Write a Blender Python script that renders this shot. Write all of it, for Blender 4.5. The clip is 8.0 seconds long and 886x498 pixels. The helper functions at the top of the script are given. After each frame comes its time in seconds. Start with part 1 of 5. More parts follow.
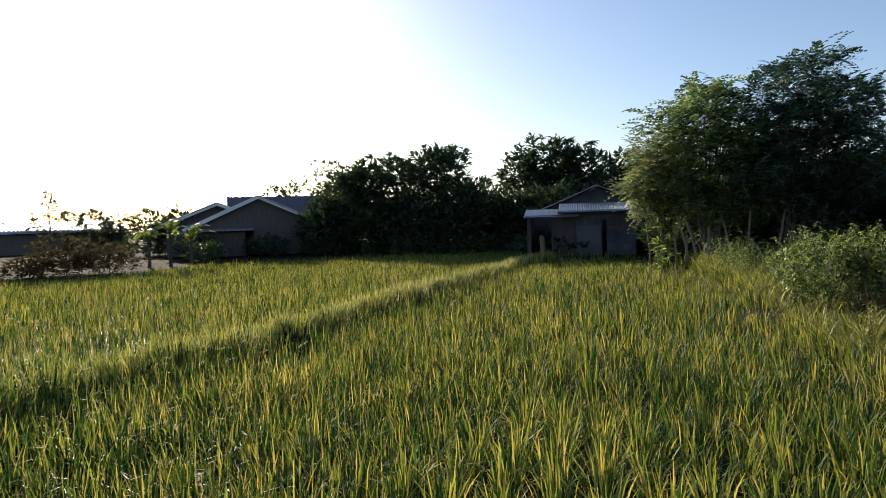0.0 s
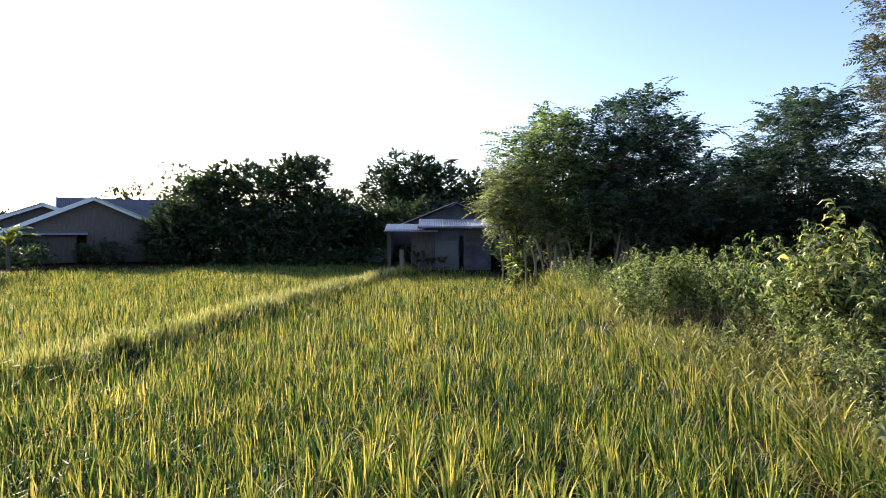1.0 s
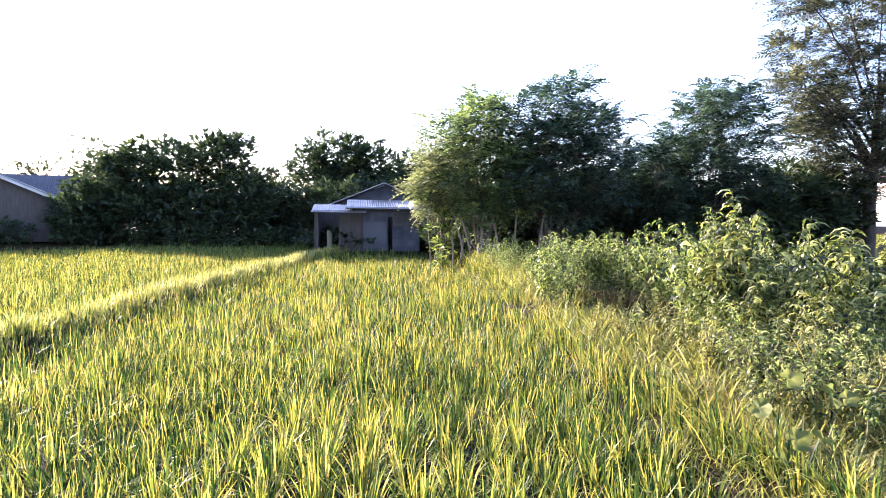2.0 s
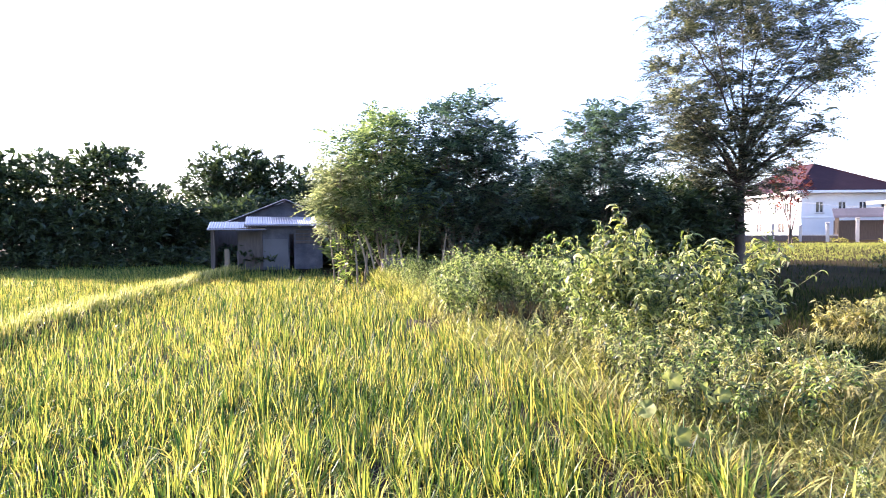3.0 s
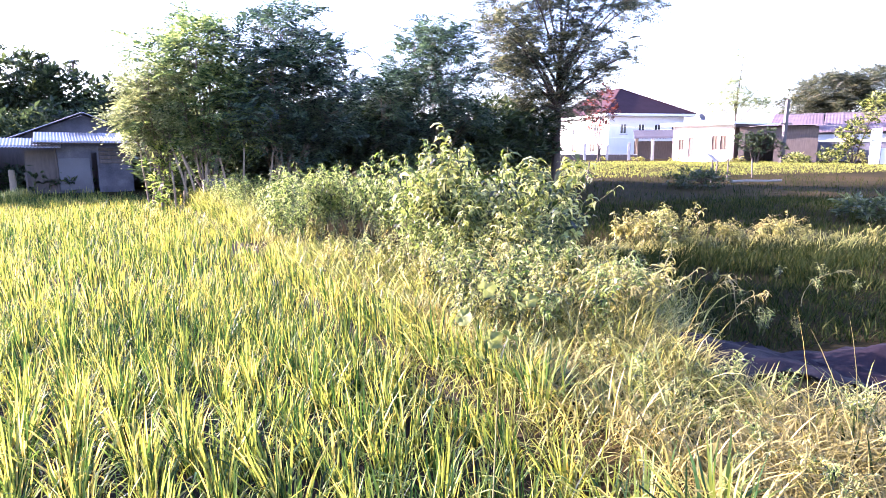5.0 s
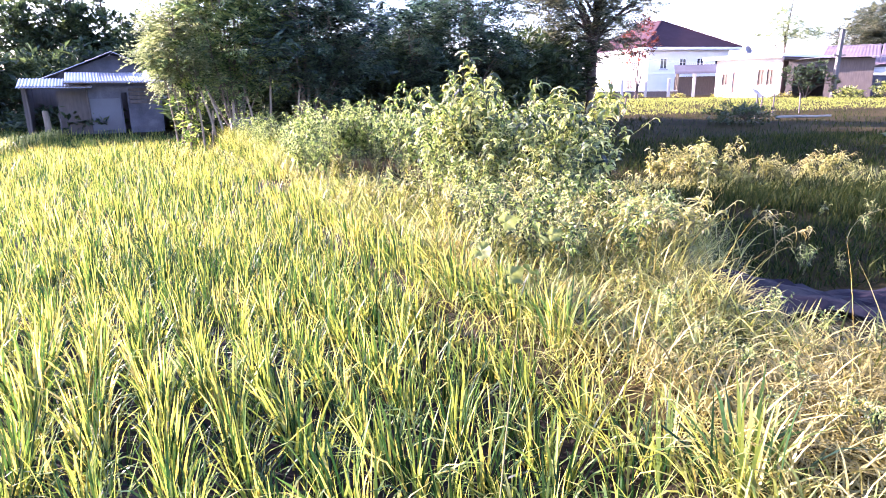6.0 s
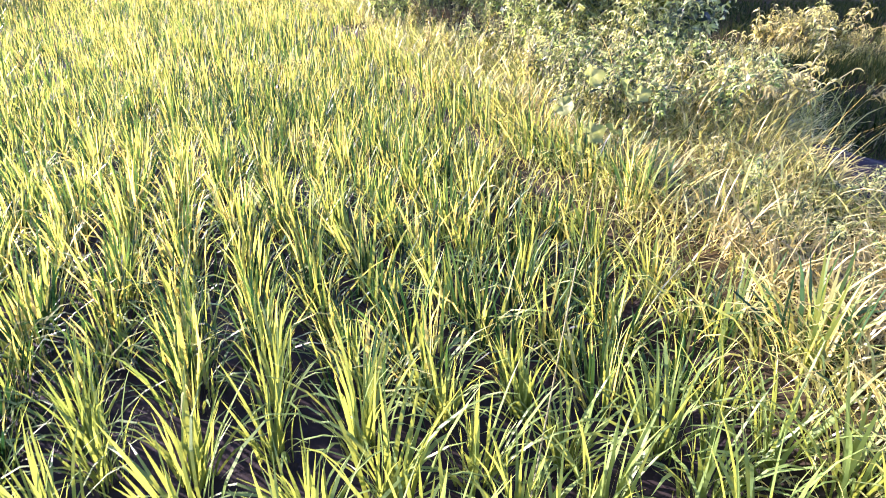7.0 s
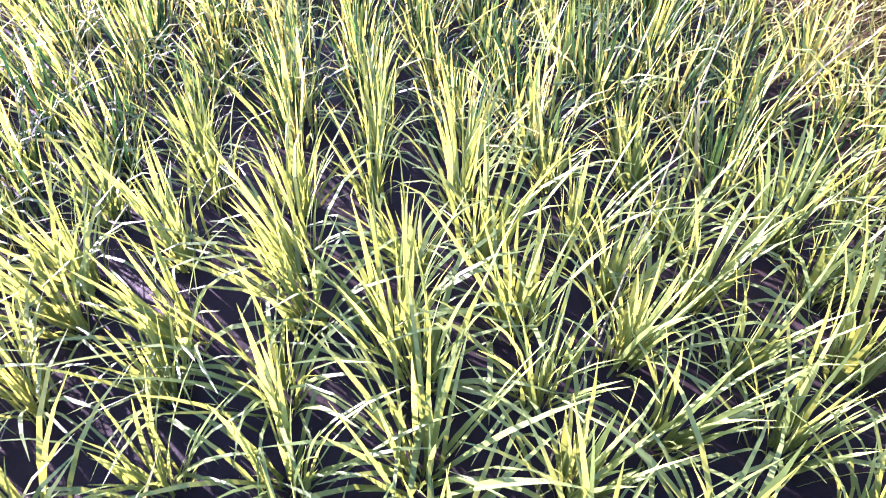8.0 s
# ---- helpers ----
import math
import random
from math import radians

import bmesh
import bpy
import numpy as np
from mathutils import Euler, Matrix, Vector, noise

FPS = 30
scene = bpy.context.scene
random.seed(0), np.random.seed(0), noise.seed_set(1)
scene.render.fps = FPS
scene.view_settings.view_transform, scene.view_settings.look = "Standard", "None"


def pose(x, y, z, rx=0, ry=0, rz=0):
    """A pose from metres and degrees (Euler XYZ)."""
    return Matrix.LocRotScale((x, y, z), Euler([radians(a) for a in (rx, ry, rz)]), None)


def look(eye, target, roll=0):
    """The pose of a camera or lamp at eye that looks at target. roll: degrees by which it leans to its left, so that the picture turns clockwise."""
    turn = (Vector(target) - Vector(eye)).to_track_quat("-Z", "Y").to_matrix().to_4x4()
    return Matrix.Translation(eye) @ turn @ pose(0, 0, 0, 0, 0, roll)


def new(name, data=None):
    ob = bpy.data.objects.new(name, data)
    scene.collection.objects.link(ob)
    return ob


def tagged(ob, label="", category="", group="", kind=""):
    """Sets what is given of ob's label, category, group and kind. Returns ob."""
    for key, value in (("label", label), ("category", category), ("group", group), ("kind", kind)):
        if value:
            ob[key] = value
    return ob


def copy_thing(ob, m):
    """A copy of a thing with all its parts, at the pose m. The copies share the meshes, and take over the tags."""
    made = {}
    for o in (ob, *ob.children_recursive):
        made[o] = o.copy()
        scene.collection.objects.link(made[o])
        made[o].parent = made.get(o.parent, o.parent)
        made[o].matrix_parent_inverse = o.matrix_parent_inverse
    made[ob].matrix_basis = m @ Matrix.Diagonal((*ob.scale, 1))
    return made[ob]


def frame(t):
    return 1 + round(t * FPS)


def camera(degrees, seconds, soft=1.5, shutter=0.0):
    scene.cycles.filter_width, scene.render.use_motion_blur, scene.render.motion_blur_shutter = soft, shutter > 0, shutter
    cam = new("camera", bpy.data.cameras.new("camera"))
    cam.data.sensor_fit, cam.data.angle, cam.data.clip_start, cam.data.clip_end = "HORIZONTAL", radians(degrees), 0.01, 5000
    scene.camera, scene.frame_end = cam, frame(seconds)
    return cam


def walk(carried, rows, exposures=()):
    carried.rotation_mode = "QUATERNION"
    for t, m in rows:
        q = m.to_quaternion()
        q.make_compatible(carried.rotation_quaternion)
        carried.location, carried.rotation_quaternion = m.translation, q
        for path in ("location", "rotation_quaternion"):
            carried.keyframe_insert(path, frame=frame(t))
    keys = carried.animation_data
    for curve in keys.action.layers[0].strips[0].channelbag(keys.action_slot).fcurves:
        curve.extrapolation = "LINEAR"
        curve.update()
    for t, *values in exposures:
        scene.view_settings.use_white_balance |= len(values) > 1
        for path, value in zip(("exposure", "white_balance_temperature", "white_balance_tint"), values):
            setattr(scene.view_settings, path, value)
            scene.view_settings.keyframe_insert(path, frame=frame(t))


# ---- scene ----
cam = camera(71.8, 8.0, soft=0.5, shutter=0.1)


def cam_pose(x, y, z, turn, tilt, lean):
    """Turn to the right, tilt upwards and lean, in degrees."""
    return pose(x, y, z, 90 + tilt, 0, -turn) @ pose(0, 0, 0, 0, 0, lean)


walk(cam, [
    (0, cam_pose(-0.176, 0.050, 1.514, -33.51, -2.31, -1.77)),
    (0.5, cam_pose(-0.176, 0.042, 1.520, -28.01, -0.27, -0.12)),
    (1, cam_pose(-0.154, 0.047, 1.521, -20.48, -1.28, 0.11)),
    (1.5, cam_pose(-0.144, 0.046, 1.517, -16.62, -2.39, 0.75)),
    (1.7, cam_pose(-0.081, 0.059, 1.570, -15.95, -2.88, 0.61)),
    (2.8, cam_pose(-0.015, 0.045, 1.576, -6.69, -2.72, 0.15)),
    (3, cam_pose(-0.014, 0.029, 1.587, -5.18, -1.69, -0.30)),
    (3.5, cam_pose(-0.000, -0.000, 1.601, -0.00, -2.66, -0.21)),
    (4, cam_pose(0.017, -0.002, 1.599, 5.31, -4.76, -0.08)),
    (4.5, cam_pose(0.033, 0.019, 1.587, 9.26, -7.84, -0.58)),
    (4.7, cam_pose(0.032, 0.014, 1.590, 10.25, -8.32, -0.15)),
    (5.8, cam_pose(0.154, 0.170, 1.510, 8.27, -13.44, -0.60)),
    (6, cam_pose(0.154, 0.174, 1.494, 7.07, -14.67, -0.72)),
    (6.5, cam_pose(0.138, 0.179, 1.456, 4.62, -18.92, -0.82)),
    (7, cam_pose(0.120, 0.175, 1.427, 0.56, -27.31, 1.26)),
    (7.5, cam_pose(0.104, 0.190, 1.380, -3.73, -37.55, 1.90)),
    (8, cam_pose(0.090, 0.221, 1.307, -10.08, -48.20, 1.06)),
], exposures=[(0, 0.45, 6450, 15), (0.5, 0.85, 6400, 16), (1.0, 1.35, 6300, 22), (1.5, 2.05, 6200, 29), (3.0, 2.6, 6150, 34), (3.5, 2.5, 6150, 34), (4.5, 2.97, 6000, 42), (6.0, 3.27, 5850, 47), (7.0, 3.05, 5800, 47), (7.5, 3.2, 5800, 50), (8.0, 3.65, 5450, 68)])

# ---- world, sun ----
SUN_AZ, SUN_EL = radians(-62.0), radians(18.5)
sun_dir = Vector((math.sin(SUN_AZ) * math.cos(SUN_EL), math.cos(SUN_AZ) * math.cos(SUN_EL), math.sin(SUN_EL)))
world = bpy.data.worlds.new("sky")
scene.world = world
world.use_nodes = True
wn = world.node_tree.nodes
sky = wn.new("ShaderNodeTexSky")
sky.sky_type, sky.sun_disc = "NISHITA", False
sky.sun_elevation, sky.sun_rotation = SUN_EL, SUN_AZ
sky.air_density, sky.dust_density, sky.ozone_density = 1.0, 1.0, 2.5
wn["Background"].inputs["Strength"].default_value = 0.12
world.node_tree.links.new(sky.outputs["Color"], wn["Background"].inputs["Color"])
sun = bpy.data.lights.new("sun", "SUN")
sun.energy, sun.angle, sun.color = 5.0, radians(0.6), (1.0, 0.90, 0.74)
sun_ob = new("sun", sun)
sun_ob.matrix_world = look(sun_dir * 60, (0, 0, 0))


# ---- materials ----
def material(name):
    m = bpy.data.materials.new(name)
    m.use_nodes = True
    t = m.node_tree
    return m, t, t.nodes["Principled BSDF"], t.nodes["Material Output"]


def node(t, kind, **values):
    n = t.nodes.new(kind)
    for k, v in values.items():
        n.inputs[k].default_value = v
    return n


def ramp(t, fac, stops):
    r = t.nodes.new("ShaderNodeValToRGB")
    e = r.color_ramp.elements
    while len(e) < len(stops):
        e.new(0.5)
    for s, (p, c) in zip(e, stops):
        s.position, s.color = p, (*c, 1)
    t.links.new(fac, r.inputs["Fac"])
    return r.outputs["Color"]


def leaf_material(name, stops, through_colour, through_share=0.45, rough=0.45, spread=0.35, gloss=0.35, scale=0.9):
    """Foliage: every blade or leaf takes its own tone; light shines through it."""
    m, t, p, out = material(name)
    geo = t.nodes.new("ShaderNodeNewGeometry")
    tex = node(t, "ShaderNodeTexNoise", Scale=scale, Detail=2.0)
    t.links.new(geo.outputs["Position"], tex.inputs["Vector"])
    mix = node(t, "ShaderNodeMix")
    mix.inputs[0].default_value = spread
    t.links.new(geo.outputs["Random Per Island"], mix.inputs[2])
    t.links.new(tex.outputs["Fac"], mix.inputs[3])
    col = ramp(t, mix.outputs[0], stops)
    t.links.new(col, p.inputs["Base Color"])
    p.inputs["Roughness"].default_value = rough
    p.inputs["Specular IOR Level"].default_value = gloss
    tr = t.nodes.new("ShaderNodeBsdfTranslucent")
    tint = t.nodes.new("ShaderNodeMix")
    tint.data_type, tint.blend_type = "RGBA", "MULTIPLY"
    tint.inputs[0].default_value = 1.0
    t.links.new(col, tint.inputs[6])
    tint.inputs[7].default_value = (*through_colour, 1)
    t.links.new(tint.outputs[2], tr.inputs["Color"])
    sh = t.nodes.new("ShaderNodeMixShader")
    sh.inputs[0].default_value = through_share
    t.links.new(p.outputs[0], sh.inputs[1])
    t.links.new(tr.outputs[0], sh.inputs[2])
    t.links.new(sh.outputs[0], out.inputs["Surface"])
    return m


def rough_material(name, stops, scale=3.0, rough=0.8, bump=0.2, fine=40.0, metal=0.0, stretch=(1, 1, 1), spec=0.3):
    """A worn surface: broad stains and fine grain, with relief."""
    m, t, p, out = material(name)
    tc = t.nodes.new("ShaderNodeTexCoord")
    mp = node(t, "ShaderNodeMapping")
    mp.inputs["Scale"].default_value = stretch
    t.links.new(tc.outputs["Object"], mp.inputs["Vector"])
    broad = node(t, "ShaderNodeTexNoise", Scale=scale, Detail=6.0, Roughness=0.62)
    grain = node(t, "ShaderNodeTexNoise", Scale=fine, Detail=3.0)
    for n in (broad, grain):
        t.links.new(mp.outputs[0], n.inputs["Vector"])
    mix = node(t, "ShaderNodeMix")
    mix.inputs[0].default_value = 0.3
    t.links.new(broad.outputs["Fac"], mix.inputs[2])
    t.links.new(grain.outputs["Fac"], mix.inputs[3])
    info = t.nodes.new("ShaderNodeObjectInfo")
    vary = t.nodes.new("ShaderNodeMath")
    vary.operation = "MULTIPLY_ADD"
    vary.inputs[1].default_value, vary.inputs[2].default_value = 0.12, -0.06
    t.links.new(info.outputs["Random"], vary.inputs[0])
    add = t.nodes.new("ShaderNodeMath")
    t.links.new(mix.outputs[0], add.inputs[0])
    t.links.new(vary.outputs[0], add.inputs[1])
    t.links.new(ramp(t, add.outputs[0], stops), p.inputs["Base Color"])
    p.inputs["Roughness"].default_value, p.inputs["Metallic"].default_value = rough, metal
    p.inputs["Specular IOR Level"].default_value = spec
    b = node(t, "ShaderNodeBump", Strength=bump, Distance=0.02)
    t.links.new(add.outputs[0], b.inputs["Height"])
    t.links.new(b.outputs[0], p.inputs["Normal"])
    return m


RICE = leaf_material("rice_blade", [(0.25, (0.004, 0.021, 0.008)), (0.45, (0.037, 0.093, 0.025)), (0.67, (0.188, 0.252, 0.057)), (0.91, (0.465, 0.42, 0.172))], (2.25, 1.70, 0.86), 0.40, rough=0.48, gloss=0.19)
BUND_GRASS = leaf_material("bund_grass", [(0.2, (0.095, 0.13, 0.032)), (0.45, (0.22, 0.24, 0.072)), (0.68, (0.38, 0.36, 0.14)), (0.92, (0.52, 0.47, 0.24))], (1.65, 1.6, 1.05), 0.42)
BANK_GREEN = leaf_material("bank_grass_blade", [(0.2, (0.026, 0.042, 0.011)), (0.45, (0.140, 0.165, 0.041)), (0.68, (0.34, 0.345, 0.104)), (0.9, (0.56, 0.52, 0.23))], (1.6, 1.55, 0.88), 0.40, spread=0.4, scale=3.0)
DRY_GRASS = leaf_material("dry_grass", [(0.15, (0.036, 0.033, 0.011)), (0.4, (0.165, 0.148, 0.044)), (0.68, (0.38, 0.325, 0.108)), (0.92, (0.62, 0.53, 0.28))], (1.5, 1.36, 0.88), 0.36, spread=0.5, scale=3.0)
# pasture in two tones: shade painted dark here, the sunlit strip bright below
SHADE_GRASS = leaf_material("shaded_grass", [(0.2, (0.006, 0.012, 0.004)), (0.5, (0.016, 0.026, 0.008)), (0.85, (0.052, 0.058, 0.018))], (1.8, 1.8, 0.9), 0.30, rough=0.85, gloss=0.06, scale=2.0)
SUNLIT_DRY_FIELD = leaf_material("pasture_blade", [(0.1, (0.09, 0.12, 0.025)), (0.55, (0.21, 0.235, 0.055)), (0.95, (0.38, 0.35, 0.12))], (1.8, 1.8, 1.0), 0.4, rough=0.8, gloss=0.1)
WEED_LEAF = leaf_material("weed_leaf", [(0.27, (0.008, 0.018, 0.005)), (0.47, (0.085, 0.118, 0.031)), (0.66, (0.31, 0.345, 0.100)), (0.88, (0.62, 0.59, 0.29))], (1.65, 1.62, 0.9), 0.38, rough=0.40, gloss=0.35, spread=0.4, scale=3.0)
GREEN_WEED = leaf_material("fresh_weed_leaf", [(0.28, (0.007, 0.020, 0.007)), (0.46, (0.080, 0.135, 0.034)), (0.66, (0.29, 0.36, 0.105)), (0.90, (0.60, 0.59, 0.28))], (1.65, 1.68, 0.9), 0.40, rough=0.40, gloss=0.3, spread=0.4, scale=3.0)
OLIVE_LEAF = leaf_material("olive_dry_leaf", [(0.2, (0.046, 0.050, 0.013)), (0.45, (0.19, 0.19, 0.050)), (0.7, (0.42, 0.39, 0.125)), (0.92, (0.62, 0.55, 0.26))], (1.55, 1.5, 0.85), 0.40, gloss=0.3, scale=3.0)
OLIVE_DARK = leaf_material("brown_bush_leaf", [(0.1, (0.035, 0.032, 0.018)), (0.5, (0.085, 0.072, 0.035)), (0.95, (0.16, 0.13, 0.06))], (1.5, 1.4, 1.0), 0.3, rough=0.7, gloss=0.15)
BROAD_LEAF = leaf_material("broad_leaf", [(0.25, (0.07, 0.095, 0.030)), (0.5, (0.14, 0.165, 0.056)), (0.75, (0.26, 0.26, 0.11))], (1.5, 1.5, 0.9), 0.34, rough=0.6, gloss=0.12, spread=0.75, scale=14.0)
# shadow-side leaves are painted dark and bluish here
SHADE_FROND = leaf_material("shade_dark_feathery_leaf", [(0.30, (0.008, 0.020, 0.020)), (0.5, (0.026, 0.056, 0.042)), (0.72, (0.115, 0.165, 0.100))], (1.7, 1.85, 1.2), 0.28, rough=0.38, gloss=0.5, spread=0.6, scale=2.4)
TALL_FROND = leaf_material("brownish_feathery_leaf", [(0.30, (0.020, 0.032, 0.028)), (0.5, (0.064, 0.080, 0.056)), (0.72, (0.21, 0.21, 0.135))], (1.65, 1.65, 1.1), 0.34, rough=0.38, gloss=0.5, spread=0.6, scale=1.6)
# same kind of leaf, brightened in colour for the sunlit side
SUN_FROND = leaf_material("sunlit_feathery_leaf", [(0.30, (0.020, 0.042, 0.026)), (0.5, (0.085, 0.135, 0.062)), (0.72, (0.27, 0.32, 0.15))], (1.9, 1.95, 1.1), 0.42, gloss=0.3, spread=0.6, scale=2.4)
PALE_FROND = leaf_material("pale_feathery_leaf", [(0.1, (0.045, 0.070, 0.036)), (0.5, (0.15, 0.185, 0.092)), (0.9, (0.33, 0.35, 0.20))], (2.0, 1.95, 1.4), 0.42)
DARK_LEAF = leaf_material("dark_tree_leaf", [(0.30, (0.020, 0.034, 0.022)), (0.55, (0.046, 0.070, 0.036)), (0.8, (0.105, 0.13, 0.058))], (1.6, 1.7, 1.0), 0.30, spread=0.6, scale=1.4)
BANANA_LEAF = leaf_material("banana_leaf", [(0.1, (0.07, 0.11, 0.03)), (0.9, (0.22, 0.25, 0.08))], (1.7, 1.7, 1.0), 0.38)
STEM = rough_material("green_stem", [(0.2, (0.10, 0.11, 0.04)), (0.8, (0.22, 0.20, 0.09))], 12, 0.7, 0.2)
BARK = rough_material("bark", [(0.2, (0.035, 0.026, 0.022)), (0.8, (0.13, 0.10, 0.08))], 5, 0.9, 0.6, stretch=(1, 1, 0.3))
PALE_BARK = rough_material("pale_bark", [(0.2, (0.075, 0.060, 0.048)), (0.8, (0.24, 0.20, 0.16))], 5, 0.85, 0.5, stretch=(1, 1, 0.3))
TIN = rough_material("corrugated_iron", [(0.25, (0.22, 0.20, 0.20)), (0.6, (0.42, 0.42, 0.44)), (0.9, (0.55, 0.55, 0.57))], 1.2, 0.42, 0.15, metal=0.7)
RUST_TIN = rough_material("rusty_iron", [(0.2, (0.085, 0.055, 0.060)), (0.5, (0.13, 0.095, 0.108)), (0.85, (0.23, 0.19, 0.205))], 0.7, 0.7, 0.2, metal=0.2)
MAROON_ROOF = rough_material("maroon_roof", [(0.2, (0.026, 0.013, 0.017)), (0.8, (0.052, 0.026, 0.031))], 1.0, 0.85, 0.2, spec=0.1)
WHITE_WALL = rough_material("white_paint", [(0.2, (0.66, 0.64, 0.62)), (0.8, (0.82, 0.81, 0.79))], 1.2, 0.75, 0.15)
GREY_WALL = rough_material("bare_block_wall", [(0.30, (0.050, 0.048, 0.058)), (0.5, (0.105, 0.102, 0.120)), (0.7, (0.19, 0.185, 0.205))], 1.8, 0.9, 0.3)
DARK_WALL = rough_material("weathered_board", [(0.2, (0.06, 0.05, 0.045)), (0.8, (0.16, 0.13, 0.12))], 2.0, 0.85, 0.3, stretch=(6, 6, 1))
CONCRETE = rough_material("concrete", [(0.2, (0.30, 0.29, 0.27)), (0.8, (0.48, 0.46, 0.43))], 3.0, 0.85, 0.25)
WOOD = rough_material("old_wood", [(0.2, (0.12, 0.09, 0.06)), (0.8, (0.30, 0.24, 0.18))], 6, 0.85, 0.4, stretch=(1, 1, 0.2))
POLE_GREY = rough_material("weathered_concrete", [(0.2, (0.075, 0.066, 0.066)), (0.8, (0.15, 0.135, 0.13))], 3.0, 0.9, 0.3)
PALE_WOOD = rough_material("pale_dry_wood", [(0.2, (0.16, 0.14, 0.11)), (0.8, (0.30, 0.27, 0.22))], 6, 0.8, 0.3, stretch=(0.3, 1, 1))
DOOR_BROWN = rough_material("brown_paint", [(0.2, (0.075, 0.040, 0.032)), (0.8, (0.15, 0.088, 0.068))], 4, 0.65, 0.15)
# grey plastic taken down to near black, shade included in the colour
SHEET = rough_material("shade_darkened_plastic", [(0.2, (0.007, 0.005, 0.008)), (0.8, (0.017, 0.012, 0.018))], 4, 0.8, 0.5, spec=0.1)
WIRE = rough_material("cable", [(0.2, (0.12, 0.12, 0.12)), (0.8, (0.25, 0.25, 0.25))], 4, 0.5, 0.05)
GREY_TIN = rough_material("dull_grey_iron", [(0.2, (0.07, 0.07, 0.08)), (0.8, (0.16, 0.16, 0.18))], 1.0, 0.6, 0.2, metal=0.3)
DARK_TIN = rough_material("dark_iron", [(0.2, (0.040, 0.036, 0.042)), (0.8, (0.085, 0.078, 0.09))], 1.0, 0.75, 0.2)
GLASS, gt, gp, _ = material("window_glass")
gp.inputs["Base Color"].default_value = (0.03, 0.035, 0.04, 1)
gp.inputs["Roughness"].default_value = 0.06


def ground_material():
    """Wet paddy mud inside the fields, soil and short growth outside them."""
    m, t, p, out = material("earth")
    geo = t.nodes.new("ShaderNodeNewGeometry")
    wet = t.nodes.new("ShaderNodeAttribute")
    wet.attribute_name = "wet"
    n1 = node(t, "ShaderNodeTexNoise", Scale=2.2, Detail=6.0, Roughness=0.6)
    n2 = node(t, "ShaderNodeTexNoise", Scale=26.0, Detail=4.0)
    n3 = node(t, "ShaderNodeTexNoise", Scale=0.25, Detail=5.0)
    for n in (n1, n2, n3):
        t.links.new(geo.outputs["Position"], n.inputs["Vector"])
    mud = ramp(t, n1.outputs["Fac"], [(0.3, (0.006, 0.005, 0.006)), (0.7, (0.022, 0.017, 0.015))])
    two = node(t, "ShaderNodeMix")
    two.inputs[0].default_value = 0.45
    t.links.new(n3.outputs["Fac"], two.inputs[2])
    t.links.new(n2.outputs["Fac"], two.inputs[3])
    soil = ramp(t, two.outputs[0], [(0.3, (0.011, 0.010, 0.004)), (0.5, (0.024, 0.019, 0.007)), (0.72, (0.064, 0.043, 0.018))])
    mix = t.nodes.new("ShaderNodeMix")
    mix.data_type = "RGBA"
    t.links.new(wet.outputs["Fac"], mix.inputs[0])
    t.links.new(soil, mix.inputs[6])
    t.links.new(mud, mix.inputs[7])
    t.links.new(mix.outputs[2], p.inputs["Base Color"])
    gloss = ramp(t, n1.outputs["Fac"], [(0.42, (0.55, 0.55, 0.55)), (0.54, (0.72, 0.72, 0.72))])
    rmix = t.nodes.new("ShaderNodeMix")
    rmix.data_type = "RGBA"
    t.links.new(wet.outputs["Fac"], rmix.inputs[0])
    rmix.inputs[6].default_value = (0.95, 0.95, 0.95, 1)
    t.links.new(gloss, rmix.inputs[7])
    t.links.new(rmix.outputs[2], p.inputs["Roughness"])
    sp = ramp(t, n1.outputs["Fac"], [(0.42, (0.09, 0.09, 0.09)), (0.52, (0.05, 0.06, 0.06))])
    smix = t.nodes.new("ShaderNodeMix")
    smix.data_type = "RGBA"
    t.links.new(wet.outputs["Fac"], smix.inputs[0])
    smix.inputs[6].default_value = (0.03, 0.03, 0.03, 1)
    t.links.new(sp, smix.inputs[7])
    t.links.new(smix.outputs[2], p.inputs["Specular IOR Level"])
    b = node(t, "ShaderNodeBump", Strength=0.35, Distance=0.03)
    t.links.new(two.outputs[0], b.inputs["Height"])
    t.links.new(b.outputs[0], p.inputs["Normal"])
    return m


EARTH = ground_material()

# ---- mesh helpers ----
rng = np.random.default_rng(7)


def mesh_of(name, verts, faces, mat, smooth=False):
    """A mesh from arrays: faces is one array, or a list of arrays, of corners per face."""
    groups = faces if isinstance(faces, list) else [faces]
    groups = [np.asarray(g, dtype=np.int32) for g in groups if len(g)]
    me = bpy.data.meshes.new(name)
    verts = np.asarray(verts, dtype=np.float32)
    me.vertices.add(len(verts))
    me.vertices.foreach_set("co", verts.ravel())
    loops = np.concatenate([g.ravel() for g in groups])
    sizes = np.concatenate([np.full(len(g), g.shape[1]) for g in groups])
    me.loops.add(len(loops))
    me.loops.foreach_set("vertex_index", loops)
    me.polygons.add(len(sizes))
    me.polygons.foreach_set("loop_start", np.concatenate([[0], np.cumsum(sizes)[:-1]]).astype(np.int32))
    me.polygons.foreach_set("use_smooth", np.full(len(sizes), smooth))
    me.materials.append(mat)
    me.update(calc_edges=True)
    me.validate()
    return me


def put(name, verts, faces, mat, parent=None, label="", smooth=False):
    ob = new(name, mesh_of(name, verts, faces, mat, smooth))
    if parent:
        ob.parent = parent
    if label:
        ob["label"] = label
    return ob


